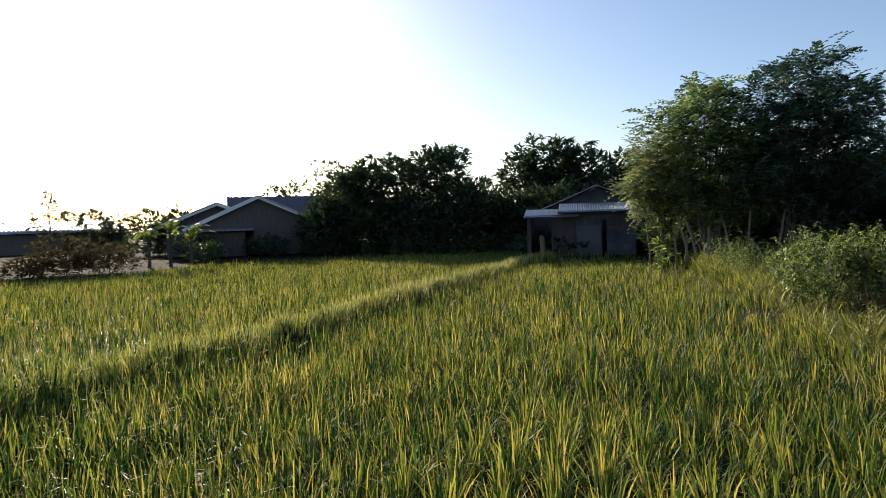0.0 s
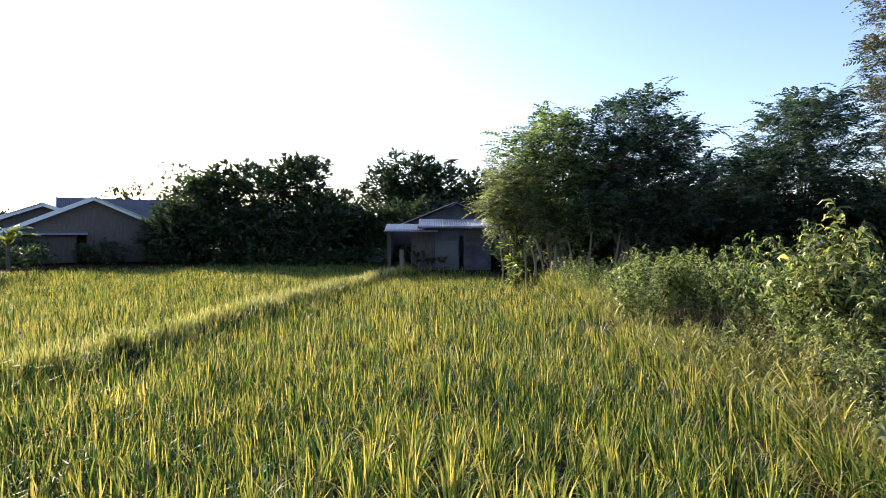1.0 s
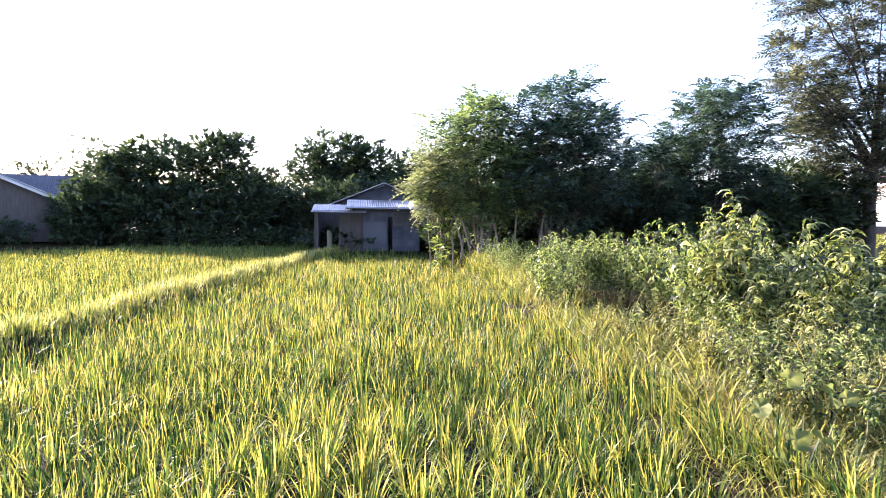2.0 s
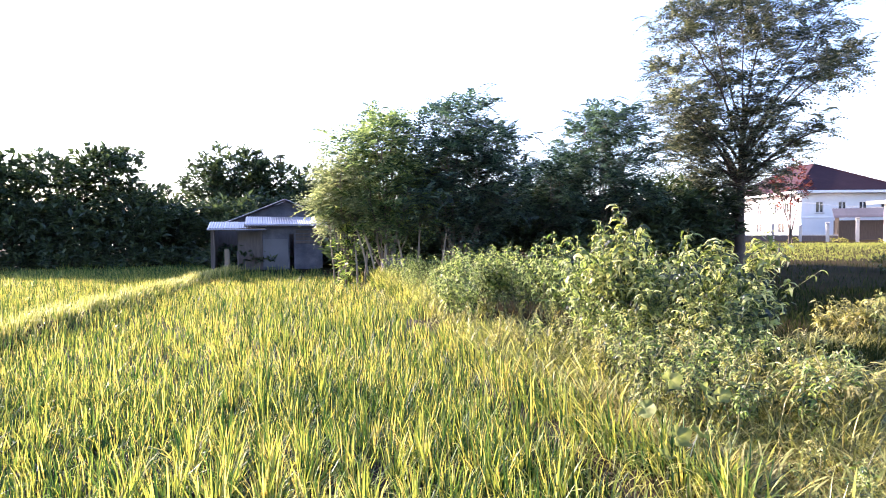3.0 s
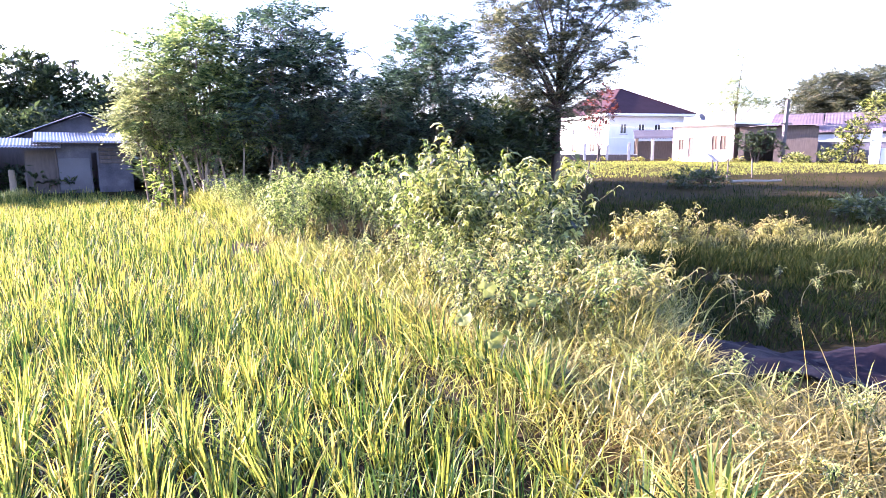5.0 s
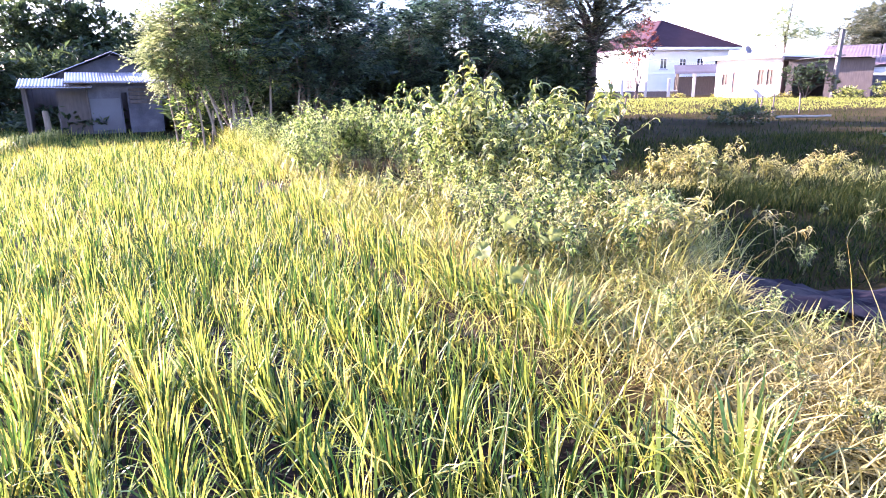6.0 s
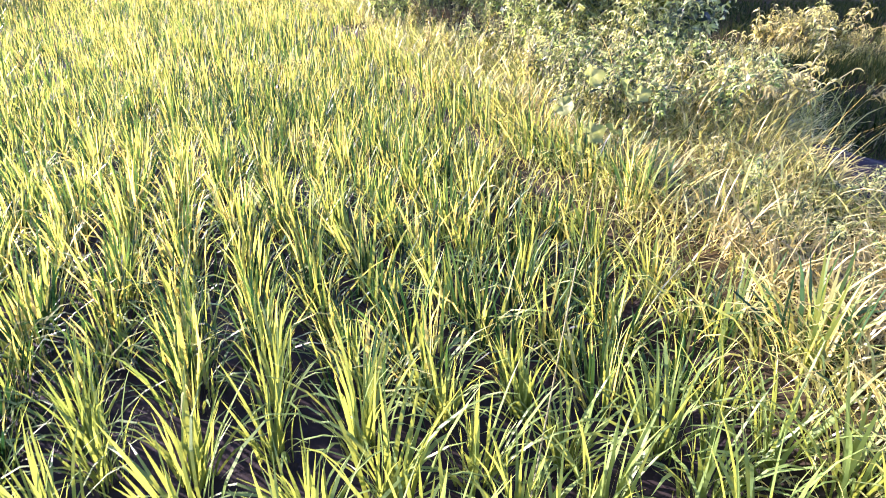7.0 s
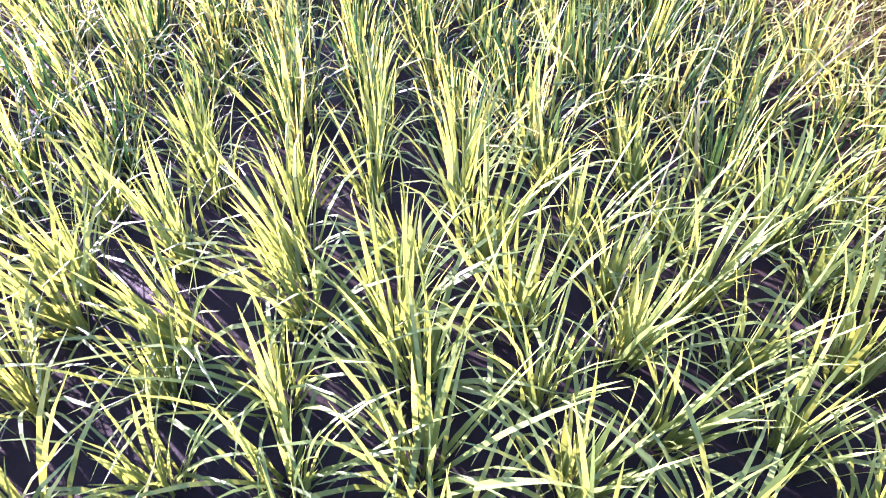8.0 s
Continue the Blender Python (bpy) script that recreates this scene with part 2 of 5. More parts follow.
def part(name, bm, mat, parent, label=""):
    me = bpy.data.meshes.new(name)
    bm.to_mesh(me)
    bm.free()
    me.materials.append(mat)
    ob = new(name, me)
    ob.parent = parent
    if label:
        ob["label"] = label
    return ob


def empty(name, x, y, z, turn=0.0):
    ob = new(name)
    ob.matrix_world = pose(x, y, z, 0, 0, turn)
    return ob


def box(bm, x0, x1, y0, y1, z0, z1, bevel=0.0):
    r = bmesh.ops.create_cube(bm, size=1.0)["verts"]
    for v in r:
        v.co = ((x0 + x1) / 2 + v.co.x * (x1 - x0), (y0 + y1) / 2 + v.co.y * (y1 - y0), (z0 + z1) / 2 + v.co.z * (z1 - z0))
    if bevel:
        edges = list({e for v in r for e in v.link_edges})
        bmesh.ops.bevel(bm, geom=edges, offset=bevel, segments=1, affect="EDGES")
    return bm


def tube(pts, radii, sides=6):
    pts = np.asarray(pts, float)
    n = len(pts)
    tang = np.gradient(pts, axis=0)
    tang /= np.linalg.norm(tang, axis=1)[:, None] + 1e-9
    ref = np.where(np.abs(tang[:, 2:3]) > 0.9, [[1.0, 0, 0]], [[0, 0, 1.0]])
    a = np.cross(tang, ref)
    a /= np.linalg.norm(a, axis=1)[:, None] + 1e-9
    b = np.cross(tang, a)
    ang = np.arange(sides) * 2 * math.pi / sides
    v = pts[:, None] + np.asarray(radii)[:, None, None] * (np.cos(ang)[None, :, None] * a[:, None] + np.sin(ang)[None, :, None] * b[:, None])
    i = np.arange(n - 1)[:, None] * sides + np.arange(sides)[None]
    j = np.arange(n - 1)[:, None] * sides + (np.arange(sides)[None] + 1) % sides
    q = np.stack([i, j, j + sides, i + sides], -1).reshape(-1, 4)
    return v.reshape(-1, 3), q


def join(pieces):
    """Several (verts, faces) into one."""
    vs, fs, k = [], [], 0
    for v, f in pieces:
        vs.append(v)
        fs.append(np.asarray(f) + k)
        k += len(v)
    return np.concatenate(vs), np.concatenate(fs)


def blades(base, az, length, lean, bend, width, segs=3, tip=0.06):
    """Grass blades: strips that lean out and arch over."""
    n = len(base)
    k = np.arange(segs + 1) / segs
    th = lean[:, None] + bend[:, None] * k[None] ** 1.6
    step = (length / segs)[:, None]
    out = np.concatenate([np.zeros((n, 1)), np.cumsum(np.sin(th[:, :-1]) * step, 1)], 1)
    up = np.concatenate([np.zeros((n, 1)), np.cumsum(np.cos(th[:, :-1]) * step, 1)], 1)
    c = np.stack([base[:, 0:1] + out * np.cos(az)[:, None], base[:, 1:2] + out * np.sin(az)[:, None], base[:, 2:3] + up], -1)
    prof = np.interp(k, [0, 0.35, 0.75, 1], [0.55, 1.0, 0.75, tip])
    tw = az + math.pi / 2 + rng.normal(0, 0.5, n)
    side = np.stack([np.cos(tw), np.sin(tw), rng.normal(0, 0.15, n)], -1)[:, None] * (width[:, None] * prof[None] / 2)[..., None]
    v = np.stack([c - side, c + side], 2).reshape(-1, 3)
    i = (np.arange(n)[:, None] * (2 * (segs + 1)) + 2 * np.arange(segs)[None])[..., None]
    q = (i + np.array([0, 1, 3, 2])).reshape(-1, 4)
    return v, q


def frames(forward, roll):
    """Rotations whose x axis is forward; z stays as upright as it can."""
    f = forward / (np.linalg.norm(forward, axis=1)[:, None] + 1e-9)
    up = np.tile([0.0, 0.0, 1.0], (len(f), 1))
    up[np.abs(f[:, 2]) > 0.95] = (1.0, 0.0, 0.0)
    s = np.cross(up, f)
    s /= np.linalg.norm(s, axis=1)[:, None]
    u = np.cross(f, s)
    c, d = np.cos(roll)[:, None], np.sin(roll)[:, None]
    return np.stack([f, s * c + u * d, u * c - s * d], -1)


def scatter(template, at, forward, roll, size):
    """Copies of a small (verts, quads) template, joined into one mesh."""
    tv, tq = template
    r = frames(forward, roll)
    v = np.einsum("nij,kj->nki", r, tv) * size[:, None, None] + at[:, None]
    q = (np.arange(len(at)) * len(tv))[:, None, None] + tq[None]
    return v.reshape(-1, 3), q.reshape(-1, 4)


def frond_template(pairs=7, droop=0.35, leaf=0.36, wide=0.085, angle=1.0):
    """A feathery leaf of unit length: a drooping stalk with narrow leaflets on both sides."""
    v, q = [], []

    def at(s):
        return np.array([s * (1 - 0.12 * s), 0.0, 0.22 * s - droop * s * s])
    for i in range(3):
        a, b = at(i / 3), at((i + 1) / 3)
        k = len(v)
        v += [a + (0, -0.008, 0), a + (0, 0.008, 0), b + (0, 0.008, 0), b + (0, -0.008, 0)]
        q.append((k, k + 1, k + 2, k + 3))
    for i in range(pairs):
        s = 0.12 + 0.86 * i / (pairs - 1)
        ln = leaf * math.sin(math.pi * (0.22 + 0.66 * s))
        for sgn in (-1, 1):
            o = at(s)
            d = np.array([math.cos(angle), sgn * math.sin(angle), -0.30])
            n = np.array([-math.sin(angle), sgn * math.cos(angle), 0.1]) * wide * 0.5
            k = len(v)
            v += [o, o + d * ln * 0.5 + n, o + d * ln + (0, 0, -0.12 * ln), o + d * ln * 0.5 - n]
            q.append((k, k + 1, k + 2, k + 3))
    return np.array(v, float), np.array(q)


def hook_template(wide=0.22, start=1.0, turn=2.5, segs=4):
    """A long leaf of unit length that rises, arches over and hangs: a narrow strip."""
    v, q, p = [], [], np.zeros(3)
    ws = np.interp(np.linspace(0, 1, segs + 1), [0, 0.3, 0.6, 1], [0.25, 1.0, 0.8, 0.06]) * wide / 2
    for i in range(segs + 1):
        v += [p + (0, -ws[i], 0), p + (0, ws[i], 0)]
        a = start - turn * ((i + 0.5) / segs) ** 0.8
        p = p + np.array([math.cos(a), 0, math.sin(a)]) / segs
        if i:
            k = 2 * i
            q.append((k - 2, k - 1, k + 1, k))
    return np.array(v, float), np.array(q)


def small_leaf_template(wide=0.5):
    """A small leaf for far crowns: one folded diamond."""
    return np.array([(0, 0, 0), (0.45, wide / 2, 0.06), (1, 0, -0.12), (0.45, -wide / 2, 0.06)], float), np.array([(0, 1, 2, 3)])


# ---- lie of the land ----
EDGE_Y = [-40, -5, 0, 1, 2, 2.6, 3.3, 4.2, 4.9, 6.0, 6.7, 8, 9.2, 11, 12.6, 16, 20, 22]
EDGE_X = [5.0, 2.4, 1.5, 1.36, 1.32, 1.17, 0.98, 0.67, 0.45, 0.0, -0.2, -0.7, -1.0, -1.5, -2.05, -3.3, -4.5, -5.2]
BUND_Y = [-40, 0, 2.2, 3.2, 4.3, 6.1, 9.1, 13.4, 18.3, 21.5]
BUND_X = [-4.4, -5.5, -5.75, -6.0, -6.1, -6.4, -7.2, -8.0, -9.0, -9.4]
FAR_Y = [-40, 4, 8.7, 11, 15, 20.7, 22.6, 25.4]
FAR_X = [-30, -24, -21.5, -20.6, -21.4, -19.4, -16.4, -12.5]


def edge_x(y):
    return np.interp(y, EDGE_Y, EDGE_X)


def bund_x(y):
    return np.interp(y, BUND_Y, BUND_X)


def far_x(y):
    return np.interp(y, FAR_Y, FAR_X)


def far_y(x):
    return np.interp(x, [-21, -16.4, -12.5, -9.4, -5.2], [21.0, 22.6, 25.4, 21.2, 20.4])


def smooth(e0, e1, x):
    k = np.clip((x - e0) / (e1 - e0), 0, 1)
    return k * k * (3 - 2 * k)


def wetness(x, y):
    """1 in the two flooded fields, 0 on banks and dry land."""
    inside = smooth(0.0, 0.35, edge_x(y) - x) * smooth(0.0, 0.5, x - far_x(y)) * smooth(0, 0.5, far_y(x) - y)
    ridge = np.exp(-((x - bund_x(y)) / 0.24) ** 2)
    return inside * (1 - ridge)


def land(x, y):
    x, y = np.asarray(x, float), np.asarray(y, float)
    r = np.hypot(x, y)
    w = wetness(x, y)
    off = x - edge_x(y)
    bank = 0.26 * smooth(2.6, 1.3, off) * (x > -4)
    dry = bank + 0.06 + 0.14 * smooth(8, 20, r) * (x > -4) + 0.36 * smooth(18, 46, r) * (x > -4) + 0.14 * (x < -4) + 0.05 * np.sin(x * 0.9 + 1.3) * np.cos(y * 0.7) * smooth(1, 5, x) * smooth(40, 15, r)
    hump = 0.018 * np.sin(x * 7.1 + 2 * np.sin(y * 3.1)) * np.cos(y * 6.3)
    return dry * (1 - w) + hump


def stretch_lines(lo, hi, step, reach):
    a = list(np.arange(lo, hi + step / 2, step))
    s, left, right = step, [], []
    p, q = lo, hi
    while q < reach:
        s *= 1.22
        p, q = p - s, q + s
        left.append(p)
        right.append(q)
    return np.array(left[::-1] + a + right)


gx, gy = stretch_lines(-24, 12, 0.26, 2500), stretch_lines(-3, 26, 0.3, 2500)
GX, GY = np.meshgrid(gx, gy)
gv = np.stack([GX, GY, land(GX, GY)], -1).reshape(-1, 3)
gi = (np.arange(len(gy) - 1)[:, None] * len(gx) + np.arange(len(gx) - 1)[None])
gq = np.stack([gi, gi + 1, gi + 1 + len(gx), gi + len(gx)], -1).reshape(-1, 4)
ground = put("ground", gv, gq, EARTH, smooth=True)
tagged(ground, "wet paddy mud between low earth banks and rough pasture", "ground", kind="structure")
wet_attr = ground.data.attributes.new("wet", "FLOAT", "POINT")
wet_attr.data.foreach_set("value", wetness(GX, GY).ravel().astype(np.float32))


# ---- rice ----
def rice_clump(blade_count, segs, tall=0.40, thick=1.0, arch=0.40, loose=0.026):
    """One hill of rice round the origin: erect blades in the middle, older ones arching over outside."""
    n = blade_count
    base = np.stack([rng.normal(0, loose, n), rng.normal(0, loose, n), np.full(n, -0.01)], -1)
    az = np.arctan2(base[:, 1], base[:, 0]) + rng.normal(0, 0.7, n)
    outer = rng.random(n) < arch
    ln = tall * np.where(outer, rng.uniform(0.7, 1.1, n), rng.uniform(0.5, 1.12, n))
    lean = np.where(outer, rng.uniform(0.22, 0.6, n), np.abs(rng.normal(0.12, 0.18, n)))
    bend = np.where(outer, rng.uniform(1.2, 2.6, n), rng.uniform(0.04, 0.75, n))
    return blades(base, az, ln, lean, bend, rng.uniform(0.008, 0.0145, n) * thick, segs)


ROW, HILL, SLANT = 0.28, 0.205, -0.39


def rice_places(x0, x1, y0, y1, step=1.0, hill=HILL):
    """Hills in slanting rows that run along with the bank."""
    ks = np.arange(math.floor((x0 - SLANT * y0 - 0.24) / (ROW * step)) - 1, math.ceil((x1 - SLANT * y1 - 0.24) / (ROW * step)) + 1)
    js = np.arange(math.floor((y0 - 0.7) / (hill * step)), math.ceil((y1 - 0.7) / (hill * step)))
    k, j = (a.ravel() for a in np.meshgrid(ks, js))
    ys = 0.7 + hill * step * (j + 0.35 * np.sin(k * 2.1)) + rng.normal(0, 0.03, len(k))
    xs = 0.24 + ROW * step * k + SLANT * ys + rng.normal(0, 0.022, len(k)) + 0.03 * np.sin(ys * 0.7 + k * 0.3)
    ok = (xs > x0) & (xs < x1) & (ys > y0) & (ys < y1)
    ok &= (xs < edge_x(ys) - 0.03) & (xs > far_x(ys) + 0.2) & (ys < far_y(xs) - 0.1) & (np.abs(xs - bund_x(ys)) > 0.05) & (np.hypot(xs, ys) > 0.42)
    return xs[ok], ys[ok]


def field(xs, ys, kinds):
    """Joins turned copies of a few clumps into one mesh."""
    pieces_v, pieces_q, k = [], [], 0
    pick = rng.integers(0, len(kinds), len(xs))
    z = land(xs, ys)
    for i, (v, q) in enumerate(kinds):
        s = np.where(pick == i)[0]
        if not len(s):
            continue
        a = rng.uniform(0, 2 * math.pi, len(s))
        sc = rng.uniform(0.82, 1.12, len(s)) * (1 + 0.10 * np.sin(xs[s] * 0.9 + 0.5) * np.sin(ys[s] * 0.55))
        c, d = np.cos(a), np.sin(a)
        p = np.empty((len(s), len(v), 3))
        p[..., 0] = (v[None, :, 0] * c[:, None] - v[None, :, 1] * d[:, None]) * sc[:, None] + xs[s, None]
        p[..., 1] = (v[None, :, 0] * d[:, None] + v[None, :, 1] * c[:, None]) * sc[:, None] + ys[s, None]
        p[..., 2] = v[None, :, 2] * sc[:, None] + z[s, None]
        pieces_v.append(p.reshape(-1, 3))
        pieces_q.append(((np.arange(len(s)) * len(v))[:, None, None] + q[None]).reshape(-1, 4) + k)
        k += len(s) * len(v)
    return np.concatenate(pieces_v), np.concatenate(pieces_q)


def blade_meshes(v, q):
    """One mesh for each blade of a hill."""
    per = 2 * (5 + 1)
    return [mesh_of("blade", v[k * per:(k + 1) * per], q[:5], RICE) for k in range(len(v) // per)]


near_kinds = [rice_clump(44, 5, tall=0.395, thick=1.0, arch=0.38, loose=0.026) for _ in range(9)]
mid_kinds = [rice_clump(56, 4, tall=0.345, thick=0.90, loose=0.040, arch=0.32) for _ in range(14)]
dense_kinds = [rice_clump(44, 3, tall=0.32, thick=0.84, loose=0.078, arch=0.32) for _ in range(14)]
far_kinds = [rice_clump(27, 2, tall=0.29, thick=1.05, loose=0.085, arch=0.2) for _ in range(14)]

fx, fy = rice_places(-10.5, 3.2, -6.0, 22)
close = (np.abs(fx) < 1.2) & (fy < 1.75) & (fy > 0.35)
around = (np.abs(fx) < 2.2) & (fy < 4.0) & (fy > 0.2) & ~close
near_meshes = [blade_meshes(*k) for k in near_kinds]
tiller_meshes = []
for v, q in mid_kinds:
    per, cuts = 2 * (4 + 1), (0, 19, 38, 56)
    tiller_meshes.append([mesh_of("tiller", v[a * per:b * per], q[:4 * (b - a)], RICE) for a, b in zip(cuts, cuts[1:])])
for i in np.where(close | around)[0]:
    m = pose(fx[i], fy[i], float(land(fx[i], fy[i])), rng.normal(0, 4), rng.normal(0, 4), rng.uniform(0, 360)) @ Matrix.Scale(rng.uniform(0.82, 1.14), 4)
    if close[i]:
        ob = empty("rice_plant", 0, 0, 0)
        ob.matrix_world = m
        for me in near_meshes[int(rng.integers(0, len(near_meshes)))]:
            new("blade", me).parent = ob
        tagged(ob, "young green rice plant with arching blades in wet mud", "rice plant", "rice plants in the paddy")
    else:
        ob = empty("rice_plant", 0, 0, 0)
        ob.matrix_world = m
        for me in tiller_meshes[int(rng.integers(0, len(tiller_meshes)))]:
            new("tiller", me).parent = ob
        tagged(ob, "green rice plant in a row in wet mud", "rice plant", "rice plants in the paddy")
fx, fy = rice_places(-10.5, 3.2, -6.0, 22, 1.0, 0.145)
right_field = (fx > bund_x(fy)) & ~((np.abs(fx) < 2.2) & (fy < 4.0) & (fy > 0.2))
reach = np.hypot(fx, fy) + 0.8 * np.sin(fx * 2.3) * np.sin(fy * 1.9)
thickly = (reach < 7) & (fy > -1.2)
right_field &= thickly | (rng.random(len(fx)) < 0.68)
for part_of, kinds, words in ((thickly, dense_kinds, "green rice in rows in the flooded paddy"), (~thickly, far_kinds, "dense green rice standing in a flooded paddy")):
    v, q = field(fx[right_field & part_of], fy[right_field & part_of], kinds)
    tagged(put("rice_crop", v, q, RICE), words, "rice", kind="stuff")
lx, ly = rice_places(-24, -4.8, -4.0, 26, 1.0, 0.215)
keep = lx < bund_x(ly)
v, q = field(lx[keep], ly[keep], far_kinds)
tagged(put("rice_crop", v, q, RICE), "green rice in the further paddy behind the bund", "rice", kind="stuff")


# ---- grasses ----
def sward(xs, ys, tall, spread, width, segs=3, lean=0.35, bend=0.9, per=1, heading=None):
    n = len(xs) * per
    x, y = np.repeat(xs, per) + rng.normal(0, spread, n), np.repeat(ys, per) + rng.normal(0, spread, n)
    free = ~((x > 2.15) & (x < 4.6) & (y > 2.55) & (y < 3.9))
    free &= np.hypot((x - 0.08) / 0.45, (y - 8.6) / 0.6) > 1.0
    x, y = x[free], y[free]
    n = len(x)
    base = np.stack([x, y, land(x, y) - 0.01], -1)
    ln = tall * rng.uniform(0.5, 1.2, n)
    az = rng.uniform(0, 2 * math.pi, n) if heading is None else rng.normal(heading, 0.9, n)
    return blades(base, az, ln, np.abs(rng.normal(lean, 0.2, n)), rng.uniform(0.1, 1.0, n) * bend * 1.4, width * rng.uniform(0.6, 1.3, n), segs)


by = rng.uniform(-4, 21.3, 2000)
by = by[np.sin(by * 2.3) + 0.6 * np.sin(by * 5.9 + 1) + rng.normal(0, 0.6, len(by)) > -1.1]
bx = bund_x(by) + rng.normal(0, 0.17, len(by))
v, q = sward(bx, by, 0.29, 0.05, 0.011, 3, per=6)
tagged(put("bund_grass", v, q, BUND_GRASS), "yellow-green grass along the earth bund between paddies", "grass", kind="stuff")



def patchy(x, y, seed, scale=1.0):
    """-1 to 1: where growth stands thick or thin."""
    return (np.sin(x * 5.1 * scale + 2.0 * np.sin(y * 2.7 * scale + seed)) + np.sin(y * 6.3 * scale + 1.7 * np.sin(x * 3.9 * scale + 2 * seed) + seed) + 0.8 * np.sin((x + y) * 10.7 * scale + seed)) / 2.8


# dry and green grass on the bank beside the rice
dy = np.concatenate([rng.uniform(-3, 16.5, 2500), rng.uniform(0.6, 4.2, 2200)])
dx = edge_x(dy) + np.abs(rng.normal(0.05, 0.42, len(dy))) + np.where(dy < 4.6, rng.uniform(0, 1.0, len(dy)), 0)
thick = (patchy(dx, dy, 1.0) > -0.3)
v, q = sward(dx[thick], dy[thick], 0.24, 0.05, 0.0068, 3, lean=1.05, bend=1.2, per=6)
tagged(put("dry_grass", v, q, DRY_GRASS), "straw-coloured grass lying matted over the bank", "grass", kind="stuff")
gy2 = rng.uniform(0.6, 9.0, 620)
gx2 = edge_x(gy2) + 0.2 + rng.uniform(0, 1, len(gy2)) * np.interp(gy2, [1, 3, 4.5, 6, 9], [1.2, 1.3, 1.9, 2.6, 3.4])
thick = (patchy(gx2, gy2, 2.6, 0.8) > -0.25) & (np.hypot(gx2 - 0.08, gy2 - 8.6) > 0.85)
for pick, mat_, tall_, words in ((gy2 > 2.3, BANK_GREEN, 0.29, "tussocks of yellow-green grass arching over on the bank"), (gy2 <= 2.3, DRY_GRASS, 0.22, "tussocks of straw-coloured grass arching over on the bank")):
    v, q = sward(gx2[thick & pick], gy2[thick & pick], tall_, 0.085, 0.0068, 5, lean=0.8, bend=2.3, per=20)
    tagged(put("bank_grass", v, q, mat_), words, "grass", kind="stuff")
ey = rng.uniform(0.3, 4.6, 300)
ex = edge_x(ey) + rng.uniform(-0.25, 0.15, len(ey))
for pick, mat_ in ((ex < edge_x(ey) - 0.03, BANK_GREEN), (ex >= edge_x(ey) - 0.03, DRY_GRASS)):
    v, q = sward(ex[pick], ey[pick], 0.28, 0.06, 0.0075, 5, lean=0.5, bend=2.1, per=10)
    tagged(put("bank_grass", v, q, mat_), "yellowing tall grass at the rim of the paddy", "grass", kind="stuff")
# low green growth between the rice and the weeds
wy = np.concatenate([rng.uniform(2.4, 15.5, 700), rng.uniform(4.0, 8.2, 260), rng.uniform(10, 16.6, 520)])
wx = edge_x(wy) + rng.uniform(-0.16, 0.9, len(wy))
v, q = sward(wx, wy, 0.27, 0.07, 0.011, 4, lean=0.6, bend=1.6, per=8)
tagged(put("bank_grass", v, q, BANK_GREEN), "low tangled yellow-green grass along the paddy's rim", "grass", kind="stuff")
ry_ = rng.uniform(10.5, 16.2, 240)
v, q = sward(edge_x(ry_) + rng.uniform(-0.4, 0.45, len(ry_)), ry_, 0.34, 0.06, 0.011, 4, lean=0.4, bend=1.6, per=9)
tagged(put("bank_grass", v, q, BANK_GREEN), "green grass standing along the rim under the trees", "grass", kind="stuff")
sy_ = rng.uniform(1.5, 7.5, 80)
sx_ = edge_x(sy_) + rng.uniform(0.1, 2.2, len(sy_))
v, q = sward(sx_, sy_, 0.66, 0.02, 0.0045, 5, lean=0.25, bend=1.3, per=2)
tagged(put("grass_stalks", v, q, DRY_GRASS), "thin arching dry grass stalks standing over the bank", "grass", kind="stuff")
# tall ragged grass where the sun comes through beyond the weeds
tx = np.concatenate([rng.normal(4.6, 0.4, 60), rng.uniform(3.6, 6.4, 150), rng.uniform(6.2, 8.4, 60), rng.normal(2.9, 0.25, 30)])
ty = np.concatenate([rng.normal(8.5, 0.25, 60), rng.normal(8.3, 0.2, 150), rng.normal(7.7, 0.18, 60), rng.normal(6.6, 0.3, 30)])
thick = (patchy(tx, ty, 4.0, 0.6) > 0.2) & (rng.random(len(tx)) < 0.7)
v, q = sward(tx[thick], ty[thick], 0.34, 0.14, 0.011, 5, lean=0.6, bend=1.9, per=14, heading=0.0)
tagged(put("tall_grass", v, q, BANK_GREEN), "tall ragged sunlit grass at the edge of the pasture", "grass", kind="stuff")
nx, ny = np.concatenate([rng.normal(1.95, 0.32, 110), rng.normal(1.9, 0.16, 60)]), np.concatenate([rng.normal(4.4, 0.45, 110), rng.uniform(2.9, 4.2, 60)])
v, q = sward(nx, ny, 0.36, 0.11, 0.0065, 5, lean=0.6, bend=2.4, per=20)
tagged(put("bank_grass", v, q, OLIVE_LEAF), "tangled sunlit yellow-green grass on the bank's far side", "grass", kind="stuff")
ox, oy = rng.uniform(1.8, 2.9, 120), rng.uniform(4.5, 6.2, 120)
v, q = sward(ox, oy, 0.50, 0.10, 0.0075, 5, lean=0.45, bend=2.2, per=20)
tagged(put("bank_grass", v, q, BANK_GREEN), "tall tangled yellow-green grass below the weeds", "grass", kind="stuff")
# the shade beside the bank is put into this grass's dark colour
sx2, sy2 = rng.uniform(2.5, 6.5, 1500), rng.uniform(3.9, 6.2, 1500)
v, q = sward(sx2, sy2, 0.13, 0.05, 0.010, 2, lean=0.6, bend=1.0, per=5)
